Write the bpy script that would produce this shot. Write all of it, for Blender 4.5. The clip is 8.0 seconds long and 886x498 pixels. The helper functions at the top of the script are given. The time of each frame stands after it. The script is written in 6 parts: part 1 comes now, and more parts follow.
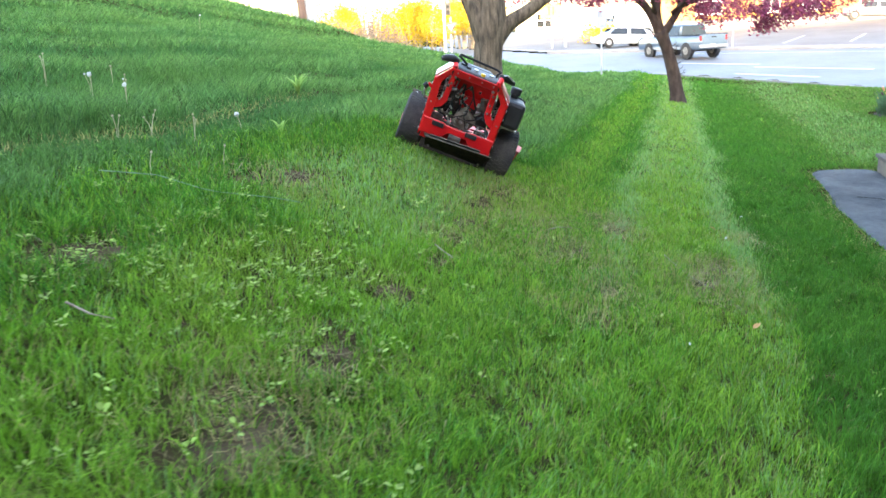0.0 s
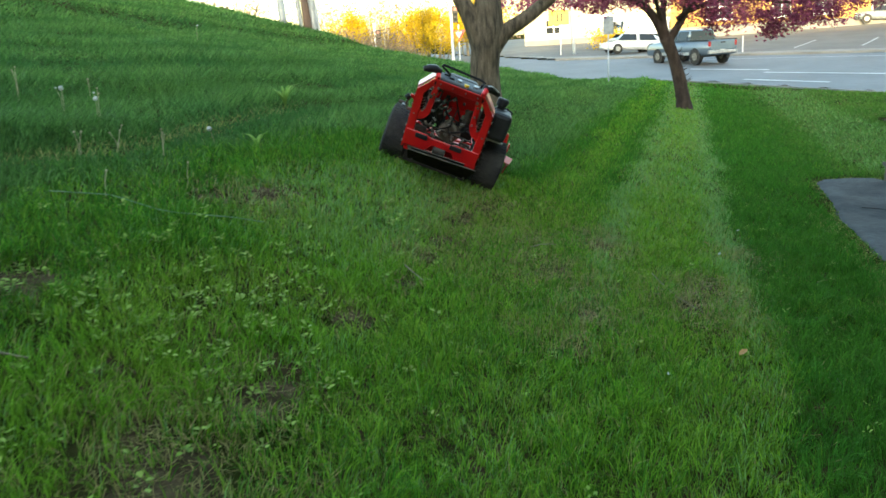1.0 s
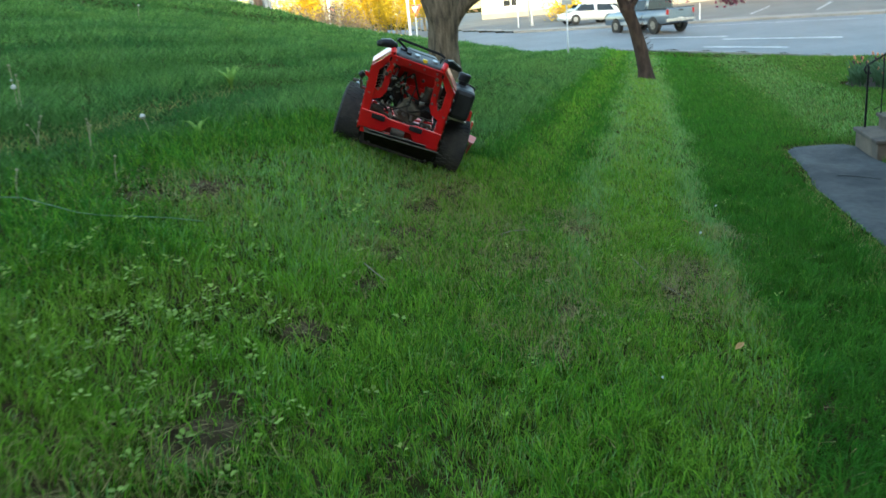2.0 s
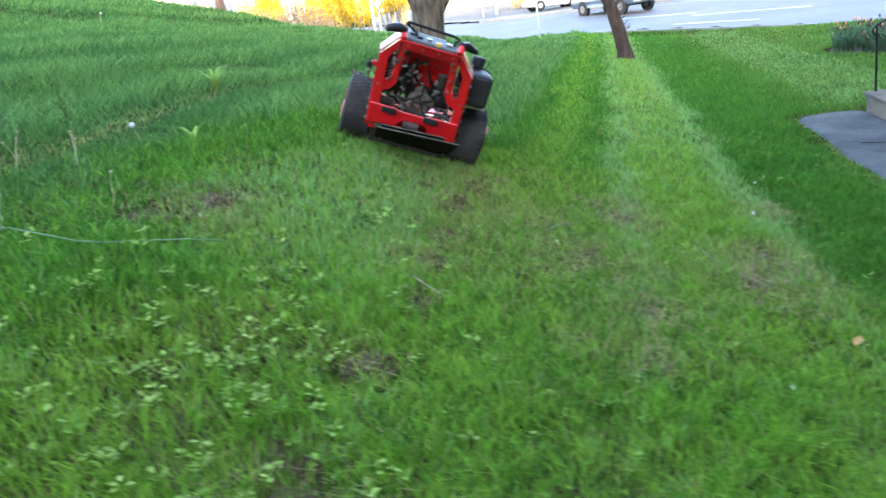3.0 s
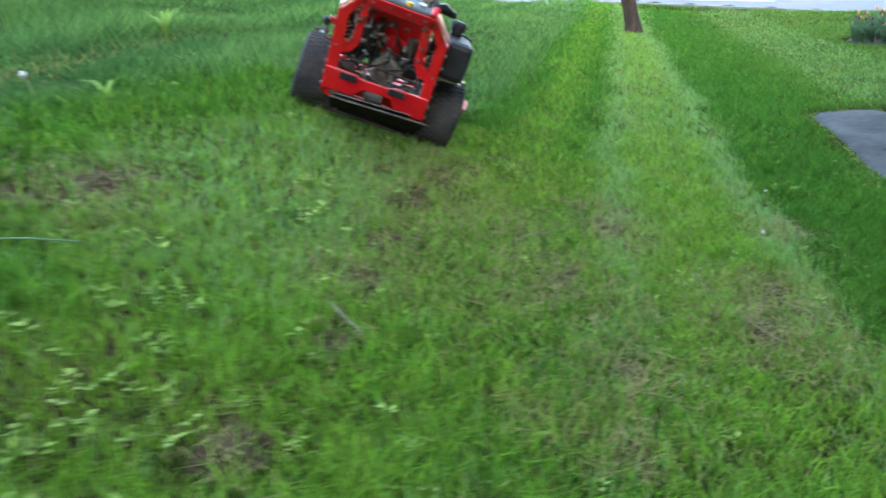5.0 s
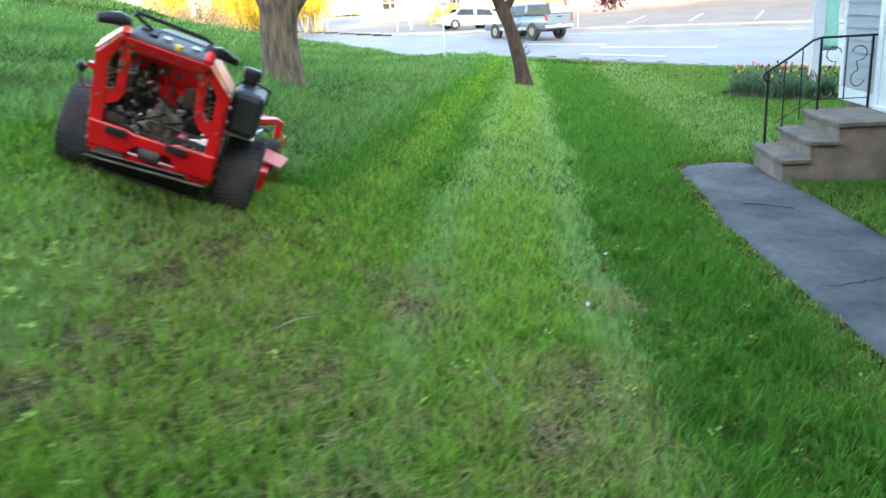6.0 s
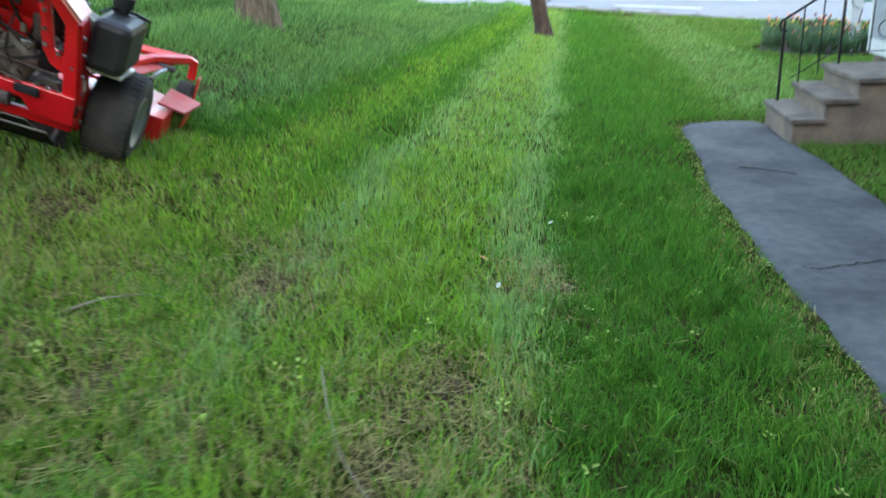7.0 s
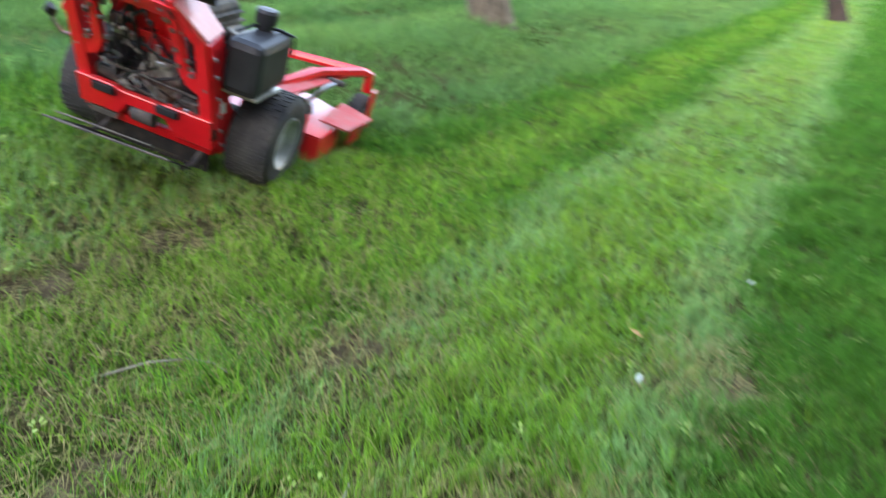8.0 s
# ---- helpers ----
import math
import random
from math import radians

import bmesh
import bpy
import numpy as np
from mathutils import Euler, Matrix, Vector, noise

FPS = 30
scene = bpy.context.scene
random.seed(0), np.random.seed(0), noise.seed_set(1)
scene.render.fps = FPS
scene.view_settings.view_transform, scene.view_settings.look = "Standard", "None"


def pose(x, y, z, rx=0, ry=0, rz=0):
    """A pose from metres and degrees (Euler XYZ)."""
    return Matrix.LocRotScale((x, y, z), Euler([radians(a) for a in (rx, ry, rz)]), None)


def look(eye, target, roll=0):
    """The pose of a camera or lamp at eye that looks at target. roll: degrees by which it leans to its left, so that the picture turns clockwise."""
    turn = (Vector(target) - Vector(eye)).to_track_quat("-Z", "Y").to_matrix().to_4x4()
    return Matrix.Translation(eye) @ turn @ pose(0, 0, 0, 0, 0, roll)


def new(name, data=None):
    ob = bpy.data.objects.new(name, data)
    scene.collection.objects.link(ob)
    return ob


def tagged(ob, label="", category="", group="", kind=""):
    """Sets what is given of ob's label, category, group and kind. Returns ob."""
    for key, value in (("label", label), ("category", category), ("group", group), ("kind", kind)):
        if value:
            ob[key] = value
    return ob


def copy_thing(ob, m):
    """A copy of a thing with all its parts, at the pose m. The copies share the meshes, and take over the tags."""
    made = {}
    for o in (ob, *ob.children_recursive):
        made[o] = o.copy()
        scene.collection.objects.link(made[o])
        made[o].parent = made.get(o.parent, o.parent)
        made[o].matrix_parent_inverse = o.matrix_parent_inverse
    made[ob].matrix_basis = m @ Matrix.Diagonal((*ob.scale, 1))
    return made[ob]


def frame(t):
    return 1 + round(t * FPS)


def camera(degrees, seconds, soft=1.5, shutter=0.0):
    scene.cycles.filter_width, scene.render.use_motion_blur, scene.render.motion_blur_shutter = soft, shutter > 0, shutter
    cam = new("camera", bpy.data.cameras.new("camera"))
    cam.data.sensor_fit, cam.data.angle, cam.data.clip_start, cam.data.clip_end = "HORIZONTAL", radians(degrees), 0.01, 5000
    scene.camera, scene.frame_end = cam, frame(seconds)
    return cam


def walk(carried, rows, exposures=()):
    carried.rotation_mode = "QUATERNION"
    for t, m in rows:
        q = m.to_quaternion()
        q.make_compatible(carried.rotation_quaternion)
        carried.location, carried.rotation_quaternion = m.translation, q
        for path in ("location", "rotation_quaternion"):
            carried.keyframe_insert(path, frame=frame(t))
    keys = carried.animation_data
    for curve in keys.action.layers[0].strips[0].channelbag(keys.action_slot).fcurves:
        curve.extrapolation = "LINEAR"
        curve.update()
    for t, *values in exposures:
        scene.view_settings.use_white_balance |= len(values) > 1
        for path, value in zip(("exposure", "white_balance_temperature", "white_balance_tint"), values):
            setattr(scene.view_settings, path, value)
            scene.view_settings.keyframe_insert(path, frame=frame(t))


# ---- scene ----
cam = camera(58.04, 8.0, soft=1.45, shutter=0.7)
PATH = [
    (0.0, 0.081, -0.060, 1.739, 74.90, 2.99, 0.11),
    (0.5, 0.264, 0.085, 1.744, 75.33, 2.19, 1.37),
    (1.0, 0.336, 0.202, 1.745, 75.43, 3.45, 0.91),
    (1.5, 0.346, 0.428, 1.721, 75.27, 3.85, -0.77),
    (1.7, 0.348, 0.516, 1.729, 74.50, 4.12, -1.16),
    (2.8, 0.093, 1.213, 1.640, 72.75, 7.83, -4.88),
    (3.0, -0.045, 1.288, 1.644, 72.87, 8.19, -5.04),
    (3.5, -0.263, 1.430, 1.736, 73.06, 7.39, -4.72),
    (4.0, -0.258, 1.704, 1.782, 72.16, 4.86, -3.66),
    (4.2, -0.221, 1.805, 1.785, 71.44, 4.22, -3.37),
    (5.3, 0.487, 2.296, 1.549, 70.06, 3.89, -5.51),
    (5.5, 0.646, 2.412, 1.548, 70.99, 3.25, -7.38),
    (6.0, 1.026, 2.749, 1.468, 73.36, 3.29, -10.05),
    (6.5, 1.454, 2.963, 1.354, 73.86, 3.02, -8.42),
    (7.0, 1.811, 3.346, 1.277, 70.27, 2.56, -7.12),
    (7.5, 2.114, 3.695, 1.286, 68.54, 4.69, -0.56),
    (8.0, 2.385, 4.082, 1.290, 70.82, 5.39, 12.27),]
EXPOSE = [(0.0, 4.15, 6650, 17), (0.5, 3.45, 7150, 4), (1.0, 3.0, 7050, -2), (1.7, 2.74, 6650, -6), (2.8, 4.08, 6150, 17), (3.5, 3.5, 6500, 12), (4.2, 3.40, 6700, 11), (5.5, 4.22, 6550, 13), (6.5, 3.74, 6800, 10), (7.0, 3.88, 6850, 13), (8.0, 4.35, 6950, 22)]
walk(cam, [(t, pose(x, y, z, rx, ry, rz)) for t, x, y, z, rx, ry, rz in PATH], EXPOSE)

# ---- daylight: a low sun behind the camera, kept off the near lawn by an added wall ----
SUN_EL, SUN_AZ = 9.0, 188.0          # degrees; compass azimuth clockwise from +y
world = bpy.data.worlds.new("sky")
scene.world = world
world.use_nodes = True
wn = world.node_tree
sky = wn.nodes.new("ShaderNodeTexSky")
sky.sky_type, sky.sun_disc = "NISHITA", False
sky.sun_elevation, sky.sun_rotation = radians(SUN_EL), radians(SUN_AZ)
sky.dust_density = 1.5
bgn = wn.nodes["Background"]
wn.links.new(sky.outputs[0], bgn.inputs[0])
bgn.inputs[1].default_value = 0.15
sun = new("sun", bpy.data.lights.new("sun", "SUN"))
sun.data.energy, sun.data.angle, sun.data.color = 1.5, radians(0.5), (1.0, 0.8, 0.52)
sd = Vector((math.sin(radians(SUN_AZ)) * math.cos(radians(SUN_EL)), math.cos(radians(SUN_AZ)) * math.cos(radians(SUN_EL)), math.sin(radians(SUN_EL))))
sun.matrix_world = look(sd * 60, (0, 0, 0))


# ---- materials ----
def mat(name, colour, rough=0.6, metal=0.0, second=None, scale=6.0, bump=0.0, bump_scale=None, island=0.0, fine=0.12, spec=0.5, stretch=None, coat=0.0, ramp=(0.38, 0.62)):
    """A node material: two noise scales mix two colours; optional relief and spread of brightness from piece to piece."""
    m = bpy.data.materials.new(name)
    m.use_nodes = True
    nt = m.node_tree
    b = nt.nodes["Principled BSDF"]
    co = nt.nodes.new("ShaderNodeTexCoord")
    src = co.outputs["Object"]
    if stretch:
        mp = nt.nodes.new("ShaderNodeMapping")
        mp.inputs["Scale"].default_value = stretch
        nt.links.new(src, mp.inputs[0])
        src = mp.outputs[0]
    n1, n2 = nt.nodes.new("ShaderNodeTexNoise"), nt.nodes.new("ShaderNodeTexNoise")
    n1.inputs["Scale"].default_value, n1.inputs["Detail"].default_value = scale, 5
    n2.inputs["Scale"].default_value, n2.inputs["Detail"].default_value = scale * 9, 3
    nt.links.new(src, n1.inputs["Vector"])
    nt.links.new(src, n2.inputs["Vector"])
    rp = nt.nodes.new("ShaderNodeMapRange")
    rp.inputs[1].default_value, rp.inputs[2].default_value = ramp
    nt.links.new(n1.outputs[0], rp.inputs[0])
    mx = nt.nodes.new("ShaderNodeMix")
    mx.data_type = "RGBA"
    second = second or [c * 0.72 for c in colour]
    mx.inputs[6].default_value, mx.inputs[7].default_value = (*colour, 1), (*second, 1)
    nt.links.new(rp.outputs[0], mx.inputs[0])
    hs = nt.nodes.new("ShaderNodeHueSaturation")
    ma = nt.nodes.new("ShaderNodeMath")
    ma.operation = "MULTIPLY_ADD"
    ma.inputs[1].default_value, ma.inputs[2].default_value = 2 * fine, 1 - fine
    nt.links.new(n2.outputs[0], ma.inputs[0])
    out = ma.outputs[0]
    if island:
        ge = nt.nodes.new("ShaderNodeNewGeometry")
        mb = nt.nodes.new("ShaderNodeMath")
        mb.operation = "MULTIPLY_ADD"
        mb.inputs[1].default_value = island * 2
        nt.links.new(ge.outputs["Random Per Island"], mb.inputs[0])
        mc = nt.nodes.new("ShaderNodeMath")
        mc.operation = "SUBTRACT"
        mc.inputs[1].default_value = island
        nt.links.new(out, mc.inputs[0])
        nt.links.new(mc.outputs[0], mb.inputs[2])
        out = mb.outputs[0]
    nt.links.new(out, hs.inputs["Value"])
    nt.links.new(mx.outputs[2], hs.inputs["Color"])
    nt.links.new(hs.outputs[0], b.inputs["Base Color"])
    b.inputs["Roughness"].default_value, b.inputs["Metallic"].default_value = rough, metal
    b.inputs["Specular IOR Level"].default_value = spec
    b.inputs["Coat Weight"].default_value = coat
    if bump:
        bp = nt.nodes.new("ShaderNodeBump")
        bp.inputs["Strength"].default_value, bp.inputs["Distance"].default_value = bump, 0.02
        nb = nt.nodes.new("ShaderNodeTexNoise")
        nb.inputs["Scale"].default_value, nb.inputs["Detail"].default_value = bump_scale or scale * 5, 6
        nt.links.new(src, nb.inputs["Vector"])
        nt.links.new(nb.outputs[0], bp.inputs["Height"])
        nt.links.new(bp.outputs[0], b.inputs["Normal"])
    return m


def leaf_mat(name, colour, second, island=0.3, scale=0.9, trans=0.42, rough=0.5, spec=0.08):
    m = mat(name, colour, rough, 0, second, scale, island=island, fine=0.32, spec=spec, ramp=(0.3, 0.7))
    nt = m.node_tree
    b = nt.nodes["Principled BSDF"]
    tr, ad = nt.nodes.new("ShaderNodeBsdfTranslucent"), nt.nodes.new("ShaderNodeMixShader")
    nt.links.new(b.inputs["Base Color"].links[0].from_socket, tr.inputs[0])
    ad.inputs[0].default_value = trans
    nt.links.new(b.outputs[0], ad.inputs[1])
    nt.links.new(tr.outputs[0], ad.inputs[2])
    nt.links.new(ad.outputs[0], nt.nodes["Material Output"].inputs[0])
    return m


# Darker than M_BARE: shade between the blades is put into this colour.
M_SOIL = mat("soil_and_thatch", (0.022, 0.034, 0.006), 1.0, 0, (0.058, 0.040, 0.021), 1.9, 0.8, 40, fine=0.4, spec=0.0)
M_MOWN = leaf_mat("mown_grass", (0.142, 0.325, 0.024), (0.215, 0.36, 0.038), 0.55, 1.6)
# Pale bluish green: the sheen of laid-over blades is in the colour.
M_LIGHT = leaf_mat("laid_over_sheen_grass", (0.190, 0.360, 0.105), (0.225, 0.380, 0.105), 0.35, 1.6)
M_LUSHSHADOW = leaf_mat("lush_grass", (0.054, 0.185, 0.020), (0.082, 0.22, 0.024), 0.5, 1.6)
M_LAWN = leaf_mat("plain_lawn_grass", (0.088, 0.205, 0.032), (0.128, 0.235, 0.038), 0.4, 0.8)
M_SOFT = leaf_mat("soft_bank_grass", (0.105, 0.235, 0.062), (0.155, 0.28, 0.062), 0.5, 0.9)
M_BARE = mat("bare_trodden_soil", (0.110, 0.080, 0.046), 1.0, 0, (0.045, 0.034, 0.018), 7, 1.0, 55, fine=0.45, spec=0.0)
M_DRY = leaf_mat("yellowed_grass", (0.27, 0.31, 0.075), (0.36, 0.31, 0.13), 0.4, 5)
M_TULLEAF = leaf_mat("tulip_leaf", (0.125, 0.21, 0.105), (0.08, 0.15, 0.075), 0.4, 3)
M_TALL = leaf_mat("tall_bank_grass", (0.052, 0.145, 0.036), (0.092, 0.19, 0.038), 0.5, 0.6)
M_STRAW = leaf_mat("dry_clippings", (0.36, 0.30, 0.115), (0.20, 0.16, 0.055), 0.45, 6)
M_WEED = leaf_mat("broad_weed_leaf", (0.19, 0.33, 0.050), (0.36, 0.45, 0.12), 0.45, 4)
M_LILY = leaf_mat("strap_leaf", (0.30, 0.46, 0.10), (0.24, 0.40, 0.08), 0.15, 5)
M_BARK = mat("grey_furrowed_bark", (0.175, 0.138, 0.096), 0.95, 0, (0.055, 0.044, 0.033), 17, 1.0, 44, fine=0.55, spec=0.1, stretch=(1, 1, 0.20), ramp=(0.36, 0.68))
M_BARK2 = mat("dark_cherry_bark", (0.085, 0.06, 0.048), 0.9, 0, (0.045, 0.032, 0.027), 8, 0.8, 30, fine=0.25, spec=0.2, stretch=(1, 1, 0.35))
M_PINK = leaf_mat("crimson_blossom", (0.40, 0.085, 0.17), (0.22, 0.045, 0.085), 0.4, 1.2)
M_GREENLEAF = leaf_mat("young_leaf", (0.10, 0.16, 0.035), (0.16, 0.2, 0.05), 0.3, 1.0)
M_YELLOW = leaf_mat("forsythia_yellow", (0.62, 0.42, 0.025), (0.45, 0.33, 0.03), 0.3, 0.5)
M_BUDS = leaf_mat("budding_twigs", (0.40, 0.27, 0.16), (0.30, 0.19, 0.13), 0.3, 0.8)
M_ROAD = mat("asphalt_road", (0.160, 0.168, 0.180), 0.75, 0, (0.128, 0.136, 0.148), 0.25, 0.3, 60, fine=0.15)
M_PATH = mat("asphalt_path", (0.104, 0.109, 0.114), 0.95, 0, (0.060, 0.064, 0.070), 1.3, 0.8, 110, fine=0.42, spec=0.2)
M_CRACK = mat("crack_dirt", (0.018, 0.018, 0.016), 1.0, 0, (0.03, 0.028, 0.022), 30, 0.4, 90, spec=0.0)
M_CONC = mat("concrete_pavement", (0.26, 0.245, 0.225), 0.85, 0, (0.20, 0.19, 0.175), 0.6, 0.3, 30)
M_LOT = mat("pale_lot_asphalt", (0.150, 0.148, 0.142), 0.9, 0, (0.120, 0.118, 0.113), 0.4, 0.3, 50)
M_LINE = mat("road_paint", (0.55, 0.56, 0.56), 0.7, 0, (0.36, 0.37, 0.38), 1.2)
M_STONE = mat("weathered_sandstone", (0.20, 0.15, 0.112), 0.95, 0, (0.125, 0.098, 0.078), 3.2, 0.5, 45, fine=0.2, island=0.05)
M_TREAD = mat("bluestone_tread", (0.145, 0.115, 0.092), 0.95, 0, (0.085, 0.070, 0.058), 4.5, 0.5, 60, fine=0.25)
M_IRON = mat("black_iron", (0.018, 0.018, 0.02), 0.5, 0.6, None, 20)
M_SIDING = mat("grey_clapboard_paint", (0.245, 0.262, 0.285), 0.7, 0, (0.21, 0.228, 0.25), 2.0, 0.15, 50, stretch=(1, 1, 6))
M_TRIM = mat("white_trim_paint", (0.56, 0.58, 0.60), 0.55, 0, (0.49, 0.51, 0.53), 3)
M_TEAL = mat("teal_banner_cloth", (0.30, 0.58, 0.48), 0.8, 0, (0.25, 0.50, 0.42), 4)
M_MULCH = mat("bark_mulch", (0.06, 0.04, 0.028), 0.95, 0, (0.03, 0.022, 0.016), 9, 0.9, 60)
M_RED = mat("mower_red_paint", (0.72, 0.012, 0.015), 0.34, 0, (0.60, 0.010, 0.013), 3.5, 0.05, 60, fine=0.06, coat=0.3)
# Pale pink holds the sky's reflection on the glossy red shoulders.
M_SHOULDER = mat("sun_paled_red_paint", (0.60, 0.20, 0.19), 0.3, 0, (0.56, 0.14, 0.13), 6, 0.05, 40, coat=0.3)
M_DULLRED = mat("dull_red_paint", (0.54, 0.060, 0.055), 0.55, 0, (0.48, 0.11, 0.095), 9, 0.1, 40, spec=0.3)
M_TYRE = mat("tyre_rubber", (0.034, 0.033, 0.033), 0.9, 0, (0.066, 0.061, 0.053), 6, 0.4, 60, fine=0.2, spec=0.2)
M_RIM = mat("grey_rim", (0.42, 0.42, 0.41), 0.5, 0.3, (0.30, 0.29, 0.28), 9)
M_BLACK = mat("black_plastic", (0.016, 0.016, 0.018), 0.5, 0, (0.024, 0.024, 0.026), 8, 0.08, 80, spec=0.3)
M_DARK = mat("dark_machine_parts", (0.045, 0.042, 0.040), 0.7, 0.1, (0.10, 0.085, 0.070), 18, 0.2, 60, spec=0.25)
M_GRIME_SHADE = mat("grime_and_gap_shade", (0.020, 0.018, 0.016), 0.95, 0, (0.035, 0.028, 0.022), 14, 0.3, 60, spec=0.05)
M_STEEL = mat("zinc_steel", (0.45, 0.45, 0.44), 0.4, 0.85, (0.25, 0.24, 0.22), 14)
M_ALU = mat("cast_aluminium", (0.30, 0.28, 0.24), 0.7, 0.3, (0.16, 0.14, 0.115), 12)
M_CONSOLE = mat("console_grey", (0.075, 0.08, 0.085), 0.6, 0, (0.055, 0.058, 0.06), 10)
M_YKNOB = mat("yellow_cap", (0.75, 0.52, 0.02), 0.45)
M_DECAL = mat("pale_decal", (0.72, 0.68, 0.66), 0.5, 0, (0.6, 0.5, 0.5), 8)
M_PLATE = mat("worn_platform_steel", (0.13, 0.115, 0.085), 0.7, 0.3, (0.07, 0.06, 0.045), 10)
M_HOSE = mat("green_hose_rubber", (0.12, 0.21, 0.10), 0.6, 0, (0.17, 0.27, 0.14), 12)
M_TWIG = mat("dead_twig", (0.30, 0.25, 0.18), 0.9, 0, (0.2, 0.16, 0.11), 20)
M_WHITECAR = mat("white_car_paint", (0.80, 0.80, 0.80), 0.25, 0, (0.76, 0.76, 0.77), 2, coat=0.5)
M_SILVER = mat("silver_blue_paint", (0.17, 0.22, 0.27), 0.3, 0.4, (0.15, 0.20, 0.25), 2, coat=0.5)
M_GREYCAR = mat("grey_car_paint", (0.42, 0.44, 0.46), 0.3, 0.4, None, 2, coat=0.4)
M_GLASS = mat("dark_window_glass", (0.012, 0.015, 0.018), 0.12, 0, (0.02, 0.022, 0.025), 2, spec=0.4)
M_TAIL = mat("red_lamp_lens", (0.45, 0.02, 0.02), 0.25)
M_HEAD = mat("clear_lamp_lens", (0.7, 0.72, 0.74), 0.15)
M_ORANGE = mat("ochre_stucco", (0.48, 0.27, 0.085), 0.85, 0, (0.42, 0.235, 0.07), 0.5, 0.2, 20)
M_CREAM = mat("cream_panel", (0.46, 0.42, 0.33), 0.85, 0, (0.40, 0.36, 0.28), 0.6)
M_BRICK = mat("brown_brick", (0.24, 0.13, 0.09), 0.9, 0, (0.18, 0.10, 0.075), 1.5, 0.4, 20)
M_POLE = mat("weathered_pole_wood", (0.22, 0.15, 0.115), 0.9, 0, (0.13, 0.085, 0.065), 3, 0.6, 40, stretch=(1, 1, 0.1))
M_GALV = mat("galvanised_pole", (0.42, 0.44, 0.46), 0.5, 0.6, (0.35, 0.36, 0.38), 3)
M_SIGNY = mat("yellow_sign", (0.80, 0.62, 0.05), 0.5)
M_SIGNB = mat("sign_back_aluminium", (0.34, 0.37, 0.40), 0.5, 0.5)
M_WHITE = mat("white_enamel", (0.8, 0.8, 0.8), 0.5)
M_SIGNR = mat("red_sign_border", (0.55, 0.03, 0.03), 0.5)
M_TULR = mat("coral_petal", (0.72, 0.16, 0.10), 0.5, 0, (0.75, 0.32, 0.15), 14)
M_TULY = mat("yellow_petal", (0.80, 0.55, 0.05), 0.5)
M_TULP = mat("dark_purple_petal", (0.10, 0.015, 0.04), 0.5)
M_SEED = mat("seed_head_fluff", (0.62, 0.62, 0.58), 0.9)
M_STALK = mat("dandelion_stalk", (0.42, 0.40, 0.22), 0.7, 0, (0.33, 0.28, 0.16), 20)
M_LEAFDRY = mat("dry_leaf", (0.45, 0.26, 0.09), 0.8)
M_PALELEAF = mat("pale_fallen_petal", (0.48, 0.52, 0.42), 0.7)


# ---- mesh helpers ----
def part(name, bm, material, parent=None, label="", smooth=False):
    me = bpy.data.meshes.new(name)
    bm.to_mesh(me)
    bm.free()
    me.materials.append(material)
    if smooth:
        me.shade_smooth()
    ob = new(name, me)
    if parent is not None:
        ob.parent = parent
    if label:
        ob["label"] = label
    return ob


def thing(name, m, label, category, group="", kind=""):
    ob = new(name)
    ob.matrix_world = m
    return tagged(ob, label, category, group, kind)


def box(bm, c, s, rot=(0, 0, 0), bev=0.0):
    m = Matrix.LocRotScale(c, Euler([radians(a) for a in rot]), s)
    r = bmesh.ops.create_cube(bm, size=1, matrix=m)
    if bev:
        es = {e for v in r["verts"] for e in v.link_edges}
        bmesh.ops.bevel(bm, geom=list(es), offset=bev, segments=2, affect="EDGES", profile=0.5)
    return bm


def rod(bm, p0, p1, r0, r1=None, n=10):
    p0, p1 = Vector(p0), Vector(p1)
    d = p1 - p0
    q = d.to_track_quat("Z", "Y").to_matrix().to_4x4()
    bmesh.ops.create_cone(bm, cap_ends=True, segments=n, radius1=r0, radius2=r0 if r1 is None else r1, depth=d.length, matrix=Matrix.Translation((p0 + p1) / 2) @ q)
    return bm


def tube(bm, pts, rad, n=8, caps=True):
    """A bent tube through points; rad is one radius or one for each point."""
    pts = [Vector(p) for p in pts]
    rads = rad if isinstance(rad, (list, tuple)) else [rad] * len(pts)
    rings, side = [], None
    for i, p in enumerate(pts):
        d = (pts[min(i + 1, len(pts) - 1)] - pts[max(i - 1, 0)]).normalized()
        if side is None:
            side = d.orthogonal().normalized()
        side = (side - d * side.dot(d)).normalized()
        up = d.cross(side)
        rings.append([bm.verts.new(p + (side * math.cos(a) + up * math.sin(a)) * rads[i]) for a in [2 * math.pi * k / n for k in range(n)]])
    for a, b in zip(rings, rings[1:]):
        for k in range(n):
            bm.faces.new((a[k], a[(k + 1) % n], b[(k + 1) % n], b[k]))
    if caps:
        bm.faces.new(rings[0][::-1])
        bm.faces.new(rings[-1])
    return bm


def plate(bm, pts, normal, thick):
    """A flat plate: an outline of points in space, thickened along normal."""
    n = Vector(normal).normalized() * thick
    a = [bm.verts.new(Vector(p)) for p in pts]
    b = [bm.verts.new(Vector(p) + n) for p in pts]
    bm.faces.new(a[::-1])
    bm.faces.new(b)
    for i in range(len(a)):
        j = (i + 1) % len(a)
        bm.faces.new((a[i], a[j], b[j], b[i]))
    bmesh.ops.recalc_face_normals(bm, faces=bm.faces)
    return bm


